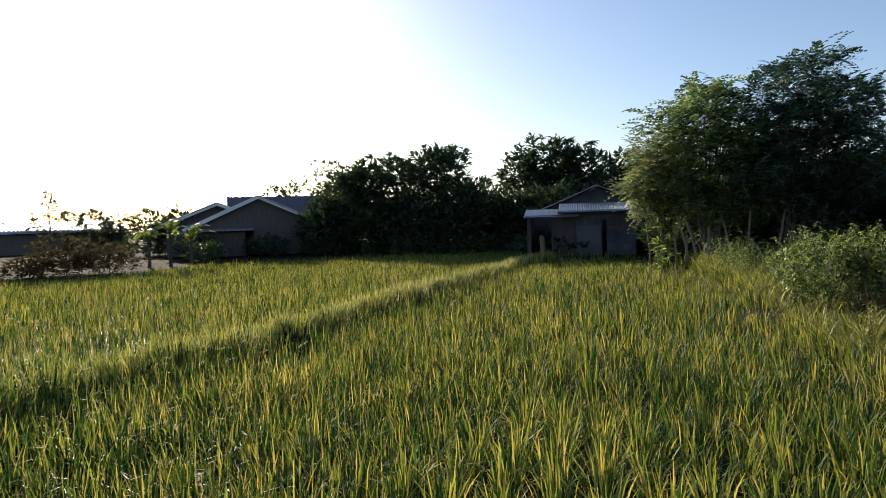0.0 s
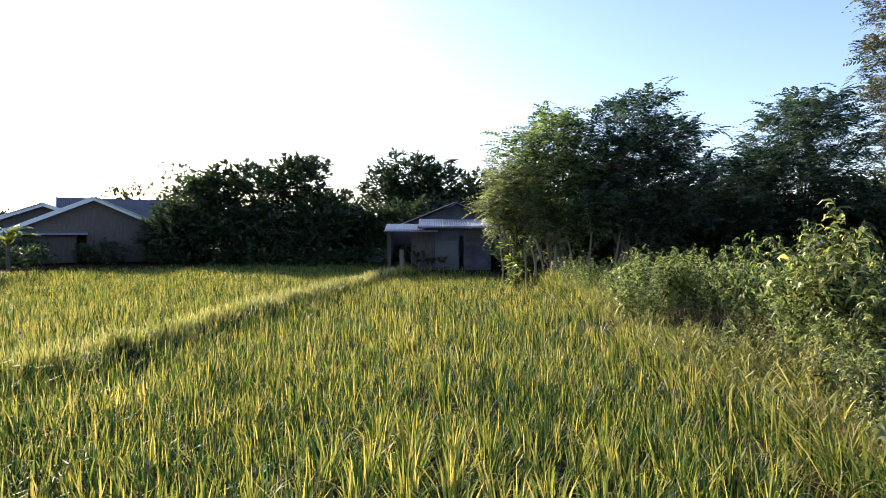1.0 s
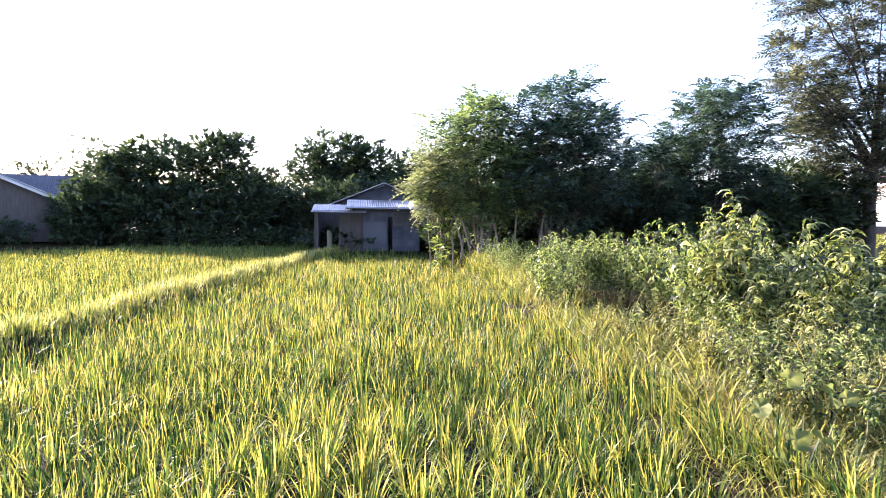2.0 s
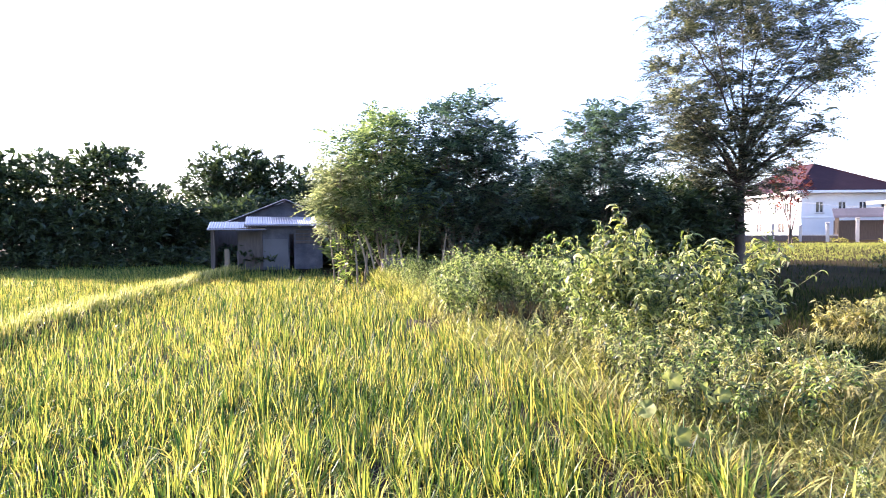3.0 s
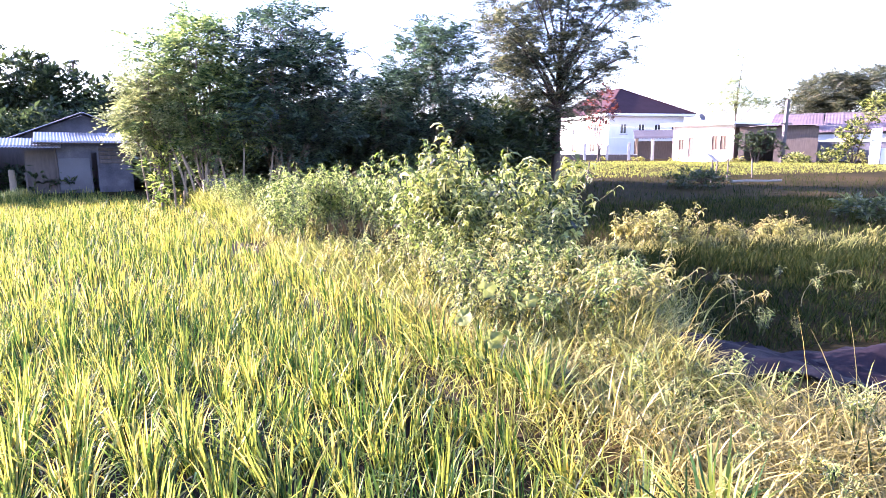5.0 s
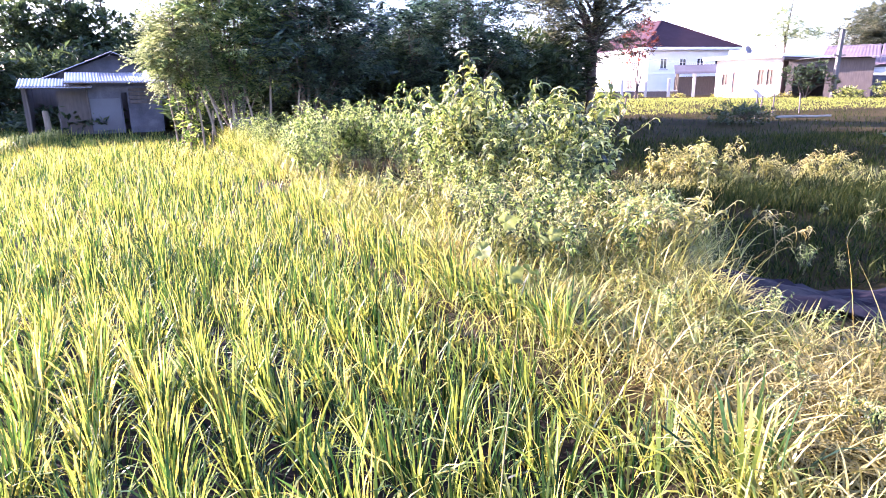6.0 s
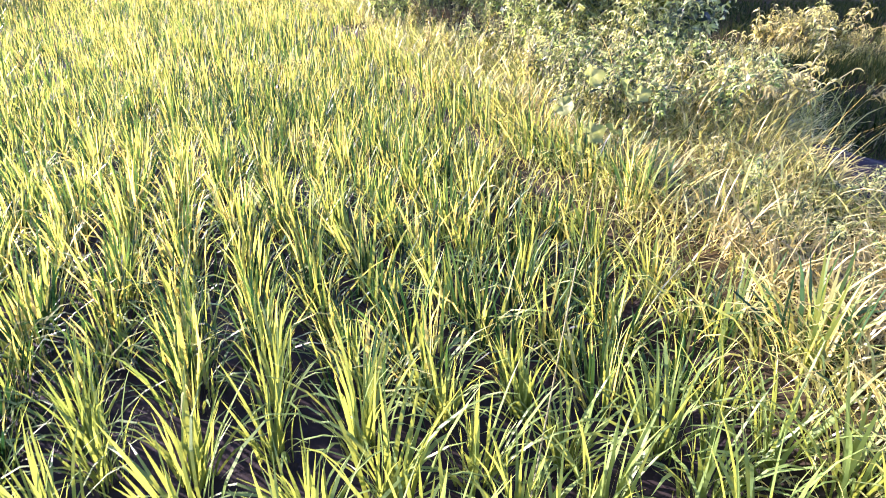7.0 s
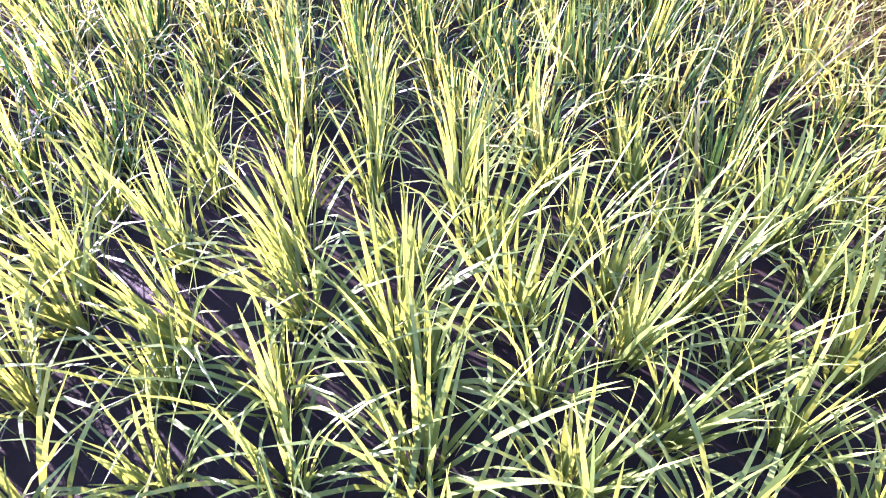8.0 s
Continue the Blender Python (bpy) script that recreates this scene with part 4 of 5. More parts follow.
for foot, shape, mat_ in [((-3.0, 16.8), (-0.1, 2.95, 1.4, 1.95, 17, 0.56), SUN_FROND), ((-1.3, 17.2), (0.35, 3.1, 1.7, 2.1, 20, 0.6), SHADE_FROND),
                          ((1.5, 18.7), (0.0, 2.4, 1.1, 1.6, 10, 0.55), SHADE_FROND), ((3.2, 19.9), (0.0, 3.3, 1.75, 2.35, 19, 0.62), SHADE_FROND)]:
    tree("tree", foot, 4, crown_lobes(*shape), 46, 0.52, mat_, FRONDS, feathery if mat_ is SHADE_FROND else "green feathery-leaved tree with several thin stems, leaves coloured bright for sun", thick=0.032, per=8, shell=0.6, group="feathery trees in a row")
tall_lobes = [(0.1, 0.0, 6.3, 0.9, 0.7)]
for dx_, z_, r_ in [(-1.4, 8.9, 0.85), (-0.1, 9.7, 0.85), (1.3, 9.2, 0.8), (2.8, 8.9, 0.7), (4.1, 7.8, 0.6), (3.2, 7.1, 0.65), (2.0, 7.4, 0.8), (0.6, 8.0, 0.8), (-1.0, 7.5, 0.75), (-2.3, 8.3, 0.75), (-2.5, 6.8, 0.65),
                    (-1.5, 6.0, 0.75), (1.0, 6.2, 0.7), (2.6, 5.0, 0.42), (0.2, 5.1, 0.75), (-1.0, 4.2, 0.95), (0.9, 4.0, 0.6), (-2.0, 4.3, 0.95), (-0.6, 2.8, 0.95), (-1.7, 2.7, 0.95), (1.2, 4.9, 0.7), (2.0, 4.3, 0.5), (0.7, 3.5, 0.7), (-2.2, 5.5, 0.7), (-0.9, 5.2, 0.7)]:
    tall_lobes.append((dx_, rng.uniform(-1.1, 1.1) if z_ > 4.5 else rng.uniform(-0.3, 0.5), z_, r_ * 1.2, r_ * 0.95))
tree("tall_tree", (8.45, 22.5), 1, tall_lobes, 36, 0.58, TALL_FROND, FRONDS, "tall airy tree with feathery leaves and a dark trunk", thick=0.2, lift=0.15, per=8, fork=0.48)
for i, (x, y, r, h) in enumerate([(1.6, 19.0, 1.2, 1.6), (4.2, 20.8, 1.4, 1.8), (5.9, 21.6, 1.3, 1.9), (7.2, 22.6, 1.1, 1.7), (0.6, 18.6, 1.1, 1.5), (-1.2, 18.6, 1.3, 1.5), (-2.8, 18.4, 1.2, 1.6), (-4.3, 18.6, 1.0, 1.4), (2.6, 21.0, 1.3, 2.2), (5.0, 21.2, 1.5, 2.6), (6.6, 22.4, 1.5, 2.7), (7.5, 23.6, 1.3, 2.2), (1.0, 20.0, 1.6, 2.6), (-0.9, 19.4, 1.6, 2.4)]):
    tree("shrub", (x, y), 3, [(0, 0, 0.2 + h * 0.5, r, h * 0.55), (r * 0.5, 0.1, 0.3 + h * 0.75, r * 0.7, h * 0.4)], 62, 0.34, DARK_LEAF, SMALL, "dense dark shrub under the trees", "shrub", 0.03, 9, 0.35, group="shrubs under the trees")

tree("shrub", (-4.15, 16.35), 3, [(0, 0, 0.7, 0.4, 0.6), (0.1, 0, 1.35, 0.38, 0.5)], 190, 0.17, GREEN_WEED, SMALL, "yellow-green climbing growth at the foot of the trees", "shrub", 0.02, 9, 0.4)

# broad dark trees beyond the further paddy
broad = "broad dark leafy tree beyond the paddy"
tree("tree", (-19.2, 24.6), 1, [(0, 0, 3.3, 1.9, 1.6), (-1.9, -1.6, 2.6, 1.7, 1.4), (1.6, 1.2, 4.1, 1.4, 1.2), (0.2, 0.2, 1.4, 2.2, 1.4), (2.6, 1.6, 2.4, 1.5, 1.6), (-1.4, -0.9, 3.6, 1.2, 1.0), (-2.6, -2.3, 1.3, 1.4, 1.2), (3.6, 2.3, 1.6, 1.5, 1.3)], 80, 0.36, DARK_LEAF, SMALL, broad, thick=0.18, per=9, shell=0.35, group="broad trees beyond the paddy")
tree("tree", (-16.4, 27.4), 1, [(-1.1, 0, 4.9, 0.8, 0.6), (0, 0, 2.4, 1.6, 1.3), (1.0, 0.4, 1.6, 1.5, 1.4)], 80, 0.34, DARK_LEAF, SMALL, broad, thick=0.15, per=11, shell=0.35, group="broad trees beyond the paddy")
tree("tree", (-13.4, 30.4), 1, [(0, 0, 4.5, 1.5, 1.4), (-1.3, -0.6, 3.9, 1.3, 1.3), (1.5, 0.6, 4.2, 1.3, 1.1), (0.2, 0, 2.6, 2.2, 1.6), (2.8, 1.0, 3.6, 1.1, 1.2), (2.2, 0.8, 1.9, 1.6, 1.5)], 80, 0.36, DARK_LEAF, SMALL, broad, thick=0.18, per=9, shell=0.35, group="broad trees beyond the paddy")
tree("tree", (-8.6, 30.5), 1, [(0, 0, 3.2, 1.8, 1.6), (1.6, 0.2, 2.6, 1.6, 1.5), (0.8, 0, 1.4, 1.8, 1.2)], 80, 0.34, DARK_LEAF, SMALL, broad, thick=0.16, per=11, shell=0.35, group="broad trees beyond the paddy")
tree("tree", (-29.6, 30.8), 1, [(0, 0, 4.7, 1.5, 1.3), (-1.6, -1.6, 3.8, 1.2, 0.9), (1.2, 0.9, 4.2, 1.1, 1.0), (0, 0, 2.8, 2.2, 1.5), (-2.6, -2.4, 3.6, 0.9, 0.8)], 42, 0.25, DARK_LEAF, SMALL, "thin-crowned tree behind the roofs", thick=0.16, per=9, shell=0.5)
tree("tree", (-48.8, 24.6), 1, [(0, 0, 2.4, 1.2, 1.0), (0.8, 0.9, 1.6, 1.3, 1.0)], 60, 0.3, DARK_LEAF, SMALL, "small round tree by a low building", thick=0.12, per=9)
tree("tree", (-50.2, 22.2), 1, [(0, 0, 3.8, 0.55, 1.0), (0.6, 0.9, 2.6, 0.7, 0.9), (-0.6, -0.5, 2.4, 0.7, 0.8)], 70, 0.3, DARK_LEAF, SMALL, "slim young tree by a low building", thick=0.10, per=9)
tree("tree", (-47.2, 28.2), 1, [(0, 0, 2.2, 1.4, 1.1), (-1.2, -1.4, 2.0, 1.2, 1.0), (1.5, 1.6, 2.4, 1.4, 1.2)], 60, 0.3, DARK_LEAF, SMALL, "small round tree by a low building", thick=0.12, per=9)
for x, y, r, h in [(-21.9, 10.1, 1.1, 1.25), (-21.3, 11.2, 1.0, 1.05), (-22.4, 9.2, 0.8, 0.7)]:
    tree("shrub", (x, y), 3, [(0, 0, 0.15 + h * 0.45, r, h * 0.6)], 170, 0.17, OLIVE_DARK, SMALL, "brownish low bush at the field's corner", "shrub", 0.02, 9, 0.35, group="bushes at the field's corner")
for x, y, r, h in [(-25.5, 17.5, 1.2, 1.2), (-23.8, 20.2, 1.1, 1.0), (-21.8, 22.2, 1.2, 1.4), (-23.0, 16.2, 0.8, 0.9)]:
    tree("shrub", (x, y), 3, [(0, 0, 0.2 + h * 0.45, r, h * 0.55)], 110, 0.2, DARK_LEAF, SMALL, "dark shrub before the low house", "shrub", 0.02, 9, 0.35, group="shrubs before the house")
for x, y, r, h in [(-21.6, 22.4, 1.5, 2.2), (-20.0, 22.9, 1.6, 2.4), (-18.2, 23.9, 1.6, 2.3), (-16.6, 25.1, 1.6, 2.2), (-15.0, 26.2, 1.6, 2.2), (-13.4, 27.2, 1.6, 2.4), (-11.9, 27.0, 1.6, 2.6), (-10.5, 28.4, 1.6, 2.6),
                   (-6.6, 25.5, 1.6, 2.6), (-4.6, 24.6, 1.6, 2.6), (-2.8, 23.6, 1.6, 2.6), (-0.8, 22.6, 1.6, 2.6), (-5.2, 22.4, 1.0, 1.6), (-31, 24.0, 2.0, 2.2), (-33.5, 21.0, 2.0, 1.8)]:
    tree("shrub", (x, y), 3, [(0, 0, 0.2 + h * 0.45, r, h * 0.55), (r * 0.4, 0.2, 0.3 + h * 0.7, r * 0.75, h * 0.42)], 60, 0.34, DARK_LEAF, SMALL, "dense dark undergrowth beyond the paddy", "shrub", 0.03, 10, 0.3, group="undergrowth beyond the paddy")
for k in range(11):
    x = -21.5 + 1.25 * k + rng.normal(0, 0.2)
    y = float(far_y(x)) + 1.1 + rng.normal(0, 0.2)
    tree("shrub", (x, y), 3, [(0, 0, 0.4, 1.2, 0.55)], 75, 0.28, DARK_LEAF, SMALL, "low dark brush at the edge of the paddy", "shrub", 0.02, 9, 0.3, group="brush at the edge of the paddy")
# trees about the houses
RED_LEAF = leaf_material("reddish_leaf", [(0.25, (0.055, 0.020, 0.017)), (0.5, (0.14, 0.048, 0.038)), (0.8, (0.27, 0.13, 0.085))], (1.6, 1.0, 0.9), 0.4, scale=1.5)
tree("tree", (20.6, 45.5), 2, [(0.1, 0, 5.5, 0.9, 0.8), (-0.8, 0.2, 4.5, 0.8, 0.7), (0.7, -0.2, 4.4, 0.6, 0.6), (-0.2, 0, 3.4, 0.6, 0.5)], 40, 0.34, RED_LEAF, SMALL, "slender tree with reddish leaves before the white house", thick=0.06, per=7, shell=0.5)
tree("tree", (50.5, 55.8), 1, [(0, 0, 7.2, 3.2, 1.6), (-2.4, 1.6, 5.6, 2.2, 1.2), (2.6, -2.4, 7.6, 2.6, 1.6), (1.0, -1, 5.4, 3.2, 1.6)], 26, 0.9, TALL_FROND, FRONDS, "wide spreading tree behind the long roof", thick=0.3, per=8)
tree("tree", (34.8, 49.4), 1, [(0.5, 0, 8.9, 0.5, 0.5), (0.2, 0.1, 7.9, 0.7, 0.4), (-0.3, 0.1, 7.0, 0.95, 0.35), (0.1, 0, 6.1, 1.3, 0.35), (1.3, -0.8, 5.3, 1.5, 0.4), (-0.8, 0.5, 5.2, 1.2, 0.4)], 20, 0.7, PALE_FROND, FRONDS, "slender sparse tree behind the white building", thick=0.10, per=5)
tree("tree", (30.2, 39.9), 3, [(0.3, -0.2, 2.4, 0.75, 0.6), (-0.7, 0.5, 2.1, 0.75, 0.55), (0.9, -0.8, 1.7, 0.6, 0.5), (-0.3, 0.2, 1.4, 0.6, 0.5)], 60, 0.28, DARK_LEAF, SMALL, "small dark green tree beside the pole", thick=0.05, per=9)
tree("shrub", (34.6, 36.2), 2, [(0, 0, 2.6, 1.0, 0.9), (0.7, -0.7, 4.2, 1.0, 1.0), (-0.3, 0.3, 1.5, 0.8, 0.7)], 75, 0.28, WEED_LEAF, SMALL, "yellow-green shrub tree by the gate", "shrub", 0.06, 9)
for x, y, r, h in [(31.8, 37.8, 0.9, 0.7), (33.4, 36.9, 0.8, 1.0), (32.6, 39.2, 0.6, 0.6)]:
    tree("shrub", (x, y), 2, [(0, 0, 0.5 + h * 0.45, r, h * 0.6)], 110, 0.2, WEED_LEAF, SMALL, "low sunlit shrub along the fence", "shrub", 0.02, 8, 0.35, group="shrubs along the fence")
for x, y, r, h in [(12.6, 19.6, 1.0, 0.6), (10.6, 10.4, 0.8, 0.35)]:
    tree("shrub", (x, y), 2, [(0, 0, 0.25 + h * 0.45, r, h * 0.55)], 120, 0.16, DARK_LEAF, SMALL, "low weedy shrub in the pasture", "shrub", 0.02, 8, 0.35, group="low shrubs in the pasture")
for x, y, r, h in [(27.6, 46.4, 0.6, 0.5), (26.4, 50.2, 0.8, 0.5), (30.4, 42.0, 0.6, 0.6), (29.2, 41.2, 0.5, 0.5), (24.0, 52.0, 0.7, 0.5), (36.2, 37.4, 0.9, 0.9)]:
    tree("shrub", (x, y), 2, [(0, 0, 0.3 + h * 0.45, r, h * 0.55)], 100, 0.2, OLIVE_LEAF, SMALL, "dry brownish brush before the houses", "shrub", 0.02, 7, 0.35, group="brush before the houses")


def papaya(x, y, tall, label="bare-stemmed plant with a tuft of leaves at its top"):
    z0 = float(land(x, y))
    top = empty("papaya_tree", x, y, z0)
    tagged(top, label, "tree", "tufted stems above the trees")
    v, q = tube(wander((0, 0, -0.1), (0.1, 0, tall), 7, (0.05, 0, 0), 0.02), np.linspace(0.09, 0.04, 7), 7)
    put("trunk", v, q, BARK, top, smooth=True)
    n = 26
    a = rng.uniform(0, 2 * math.pi, n)
    at = np.tile([0.1, 0, tall], (n, 1)) + rng.normal(0, 0.05, (n, 3))
    v, q = scatter(frond_template(5, 0.6, 0.5, 0.24), at, np.stack([np.cos(a), np.sin(a), rng.uniform(-0.1, 0.9, n)], -1), rng.normal(0, 0.3, n), rng.uniform(0.2, 0.4, n))
    put("crown", v, q, DARK_LEAF, top)


for x, y, h in [(-12.5, 30.7, 5.45), (-11.4, 31.1, 5.3), (-17.7, 26.0, 4.8), (-17.1, 25.6, 4.7)]:
    papaya(x, y, h)


def banana_leaf(length, wide, start, turn):
    """A long blade that rises and arches over, its two halves torn into strips."""
    v, q, p = [], [], np.zeros(3)
    n = 11
    for i in range(n):
        k = (i + 0.5) / n
        a = start - turn * k
        d = np.array([math.cos(a), 0, math.sin(a)]) * length / n
        w = wide * 0.5 * math.sin(math.pi * (0.12 + 0.84 * k)) ** 0.7
        for sgn in (-1, 1):
            lag, sag = rng.uniform(-0.02, 0.05), rng.uniform(0.2, 0.7) * w
            b = len(v)
            v += [p, p + d * 0.96, p + d * 0.96 + (lag, sgn * w, -sag), p + (lag, sgn * w * 0.97, -sag)]
            q.append((b, b + 1, b + 2, b + 3))
        p = p + d
    return np.array(v, float), np.array(q)


def banana(x, y, tall):
    top = empty("banana_plant", x, y, float(land(x, y)))
    tagged(top, "pale banana plant with arching torn leaves", "banana plant", "banana plants by the house")
    v, q = tube(wander((0, 0, -0.1), (0, 0, tall), 6, (0.04, 0, 0), 0.01), np.linspace(0.075, 0.04, 6), 8)
    put("stem", v, q, BARK, top, smooth=True)
    for i in range(7):
        a = i * 2.4 + rng.uniform(-0.3, 0.3)
        v, q = banana_leaf(rng.uniform(0.9, 1.4), rng.uniform(0.24, 0.34), rng.uniform(0.9, 1.4), rng.uniform(1.2, 2.7))
        ob = put("leaf", v, q, BANANA_LEAF, top)
        ob.matrix_local = pose(0, 0, tall * 0.93, 0, 0, math.degrees(a))


for x, y, h in [(-22.1, 14.0, 1.5), (-22.6, 13.4, 1.2), (-21.8, 14.7, 1.1)]:
    banana(x, y, h)


# ---- buildings ----
def wall_bm(length, height, thick, openings=(), z0=0.0):
    """A wall along x with openings (x0, x1, z0, z1) cut right through it."""
    bm = bmesh.new()
    xs = sorted({0.0, length, *[a for o in openings for a in o[:2]]})
    zs = sorted({z0, height, *[a for o in openings for a in o[2:]]})
    nx, nz = len(xs) - 1, len(zs) - 1
    grid = [[[bm.verts.new((x, y, z)) for y in (0, thick)] for z in zs] for x in xs]

    def solid(i, k):
        if not (0 <= i < nx and 0 <= k < nz):
            return False
        a, c = (xs[i] + xs[i + 1]) / 2, (zs[k] + zs[k + 1]) / 2
        return not any(o[0] < a < o[1] and o[2] < c < o[3] for o in openings)
    for i in range(nx):
        for k in range(nz):
            if not solid(i, k):
                continue
            g = grid
            for y in (0, 1):
                bm.faces.new((g[i][k][y], g[i + 1][k][y], g[i + 1][k + 1][y], g[i][k + 1][y]))
            for di, dk, e in ((-1, 0, (g[i][k], g[i][k + 1])), (1, 0, (g[i + 1][k], g[i + 1][k + 1])), (0, -1, (g[i][k], g[i + 1][k])), (0, 1, (g[i][k + 1], g[i + 1][k + 1]))):
                if not solid(i + di, k + dk):
                    bm.faces.new((e[0][0], e[1][0], e[1][1], e[0][1]))
    for v in [v for v in bm.verts if not v.link_faces]:
        bm.verts.remove(v)
    bmesh.ops.recalc_face_normals(bm, faces=bm.faces)
    return bm


def placed(ob, m):
    ob.matrix_local = m
    return ob


def window(parent, x, z, w, h, y=0.0, turn=0.0, m=Matrix.Identity(4), frame_mat=None, name="window"):
    """Frame, pane and sill in an opening."""
    f = bmesh.new()
    t = 0.07
    for a, b, c, d in ((0, t, 0, h), (w - t, w, 0, h), (t, w - t, 0, t), (t, w - t, h - t, h), (w / 2 - t / 2, w / 2 + t / 2, t, h - t)):
        box(f, a, b, 0, 0.08, c, d)
    fr = part(name, f, frame_mat or WHITE_WALL, parent)
    placed(fr, m @ pose(x, y + 0.05, z))
    g = bmesh.new()
    box(g, t, w - t, 0.035, 0.045, t, h - t)
    part("pane", g, GLASS, fr)
    s = bmesh.new()
    box(s, -0.08, w + 0.08, -0.14, 0.0, -0.08, 0.0, 0.01)
    part("sill", s, CONCRETE, fr)
    return fr


def sheets(parent, length, slope, rise, m, mat, wave=0.09, depth=0.013, wide=0.9, name="roof_sheet", thick=0.006):
    """Corrugated sheets side by side over a slope: along x, running up y by slope and z by rise."""
    n = max(1, round(length / wide))
    w = length / n
    per = max(8, int(w / wave * 8))
    xs = np.linspace(-0.03, w + 0.03, per + 1)
    zs = depth * np.sin(xs / wave * 2 * math.pi)
    ys = np.linspace(0, 1, 4)
    X, Y = np.meshgrid(xs, ys)
    sag = -0.02 * np.sin(Y * math.pi)
    v = np.stack([X, Y * slope, Y * rise + zs[None] + sag], -1).reshape(-1, 3)
    i = np.arange(3)[:, None] * (per + 1) + np.arange(per)[None]
    q = np.stack([i, i + 1, i + per + 2, i + per + 1], -1).reshape(-1, 4)
    under = v - np.array([0, 0, thick])
    k = len(v)
    front = np.arange(per)
    rim = np.stack([front, front + k, front + k + 1, front + 1], -1)
    me = mesh_of(name, np.concatenate([v, under]), np.concatenate([q, q[:, ::-1] + k, rim]), mat, True)
    for j in range(n):
        ob = new(name, me)
        ob.parent = parent
        ob.matrix_local = m @ pose(j * w, rng.normal(0, 0.03), 0.004 * (j % 2) + rng.normal(0, 0.006), 0, 0, rng.normal(0, 0.6))


def shed():
    top = empty("shed", -10.06, 20.72, 0.2, 21.3)
    tagged(top, "low block shed with patched corrugated iron roofs", "shed")
    part("wall", wall_bm(2.15, 1.5, 0.12, [(0.95, 1.12, 0, 1.3)]), GREY_WALL, top).matrix_local = pose(1.72, 0.35, 0)
    part("wall", wall_bm(0.85, 1.38, 0.10), DARK_WALL, top).matrix_local = pose(0.85, 0.5, 0)
    for i in range(4):
        part("slat", box(bmesh.new(), 2.9, 3.82, 0.31, 0.345, 0.95 + 0.13 * i, 1.05 + 0.13 * i, 0.004), DARK_WALL, top)
    part("patch_sheet", box(bmesh.new(), 1.74, 2.62, 0.325, 0.346, 0.1, 1.12, 0.004), GREY_TIN, top, "faded metal sheet nailed to the wall")
    part("wall", wall_bm(5.2, 1.7, 0.12), DARK_WALL, top).matrix_local = pose(-0.1, 2.6, 0)
    part("side_wall", wall_bm(2.2, 1.6, 0.12), DARK_WALL, top).matrix_local = pose(3.85, 0.45, 0, 0, 0, 90)
    part("side_wall", wall_bm(2.2, 1.5, 0.12), DARK_WALL, top).matrix_local = pose(0.05, 0.5, 0, 0, 0, 90)
    for x, y, h, r in ((0.05, 0.36, 1.45, 0.03), (0.5, 0.05, 0.78, 0.10), (0.86, 0.02, 0.7, 0.03), (1.69, 0.3, 1.5, 0.03)):
        v, q = tube([(0, 0, -0.2), (0.02, 0, h * 0.5), (0, 0.01, h)], [r, r * 0.95, r * 0.85], 7)
        placed(put("post", v, q, DARK_WALL if r < 0.05 else WOOD, top, smooth=True), pose(x, y, 0))
    for x0, x1, z, y in ((-0.1, 1.85, 1.44, 0.12), (1.1, 4.0, 1.58, 0.2)):
        bm = box(bmesh.new(), x0, x1, y, y + 0.07, z, z + 0.09, 0.008)
        part("beam", bm, WOOD, top)
    sheets(top, 1.95, 1.5, 0.30, pose(-0.12, -0.12, 1.47), TIN)
    sheets(top, 2.9, 2.2, 0.36, pose(1.15, -0.05, 1.62), TIN)
    sheets(top, 1.2, 1.6, 0.2, pose(3.95, 0.5, 1.55), RUST_TIN)


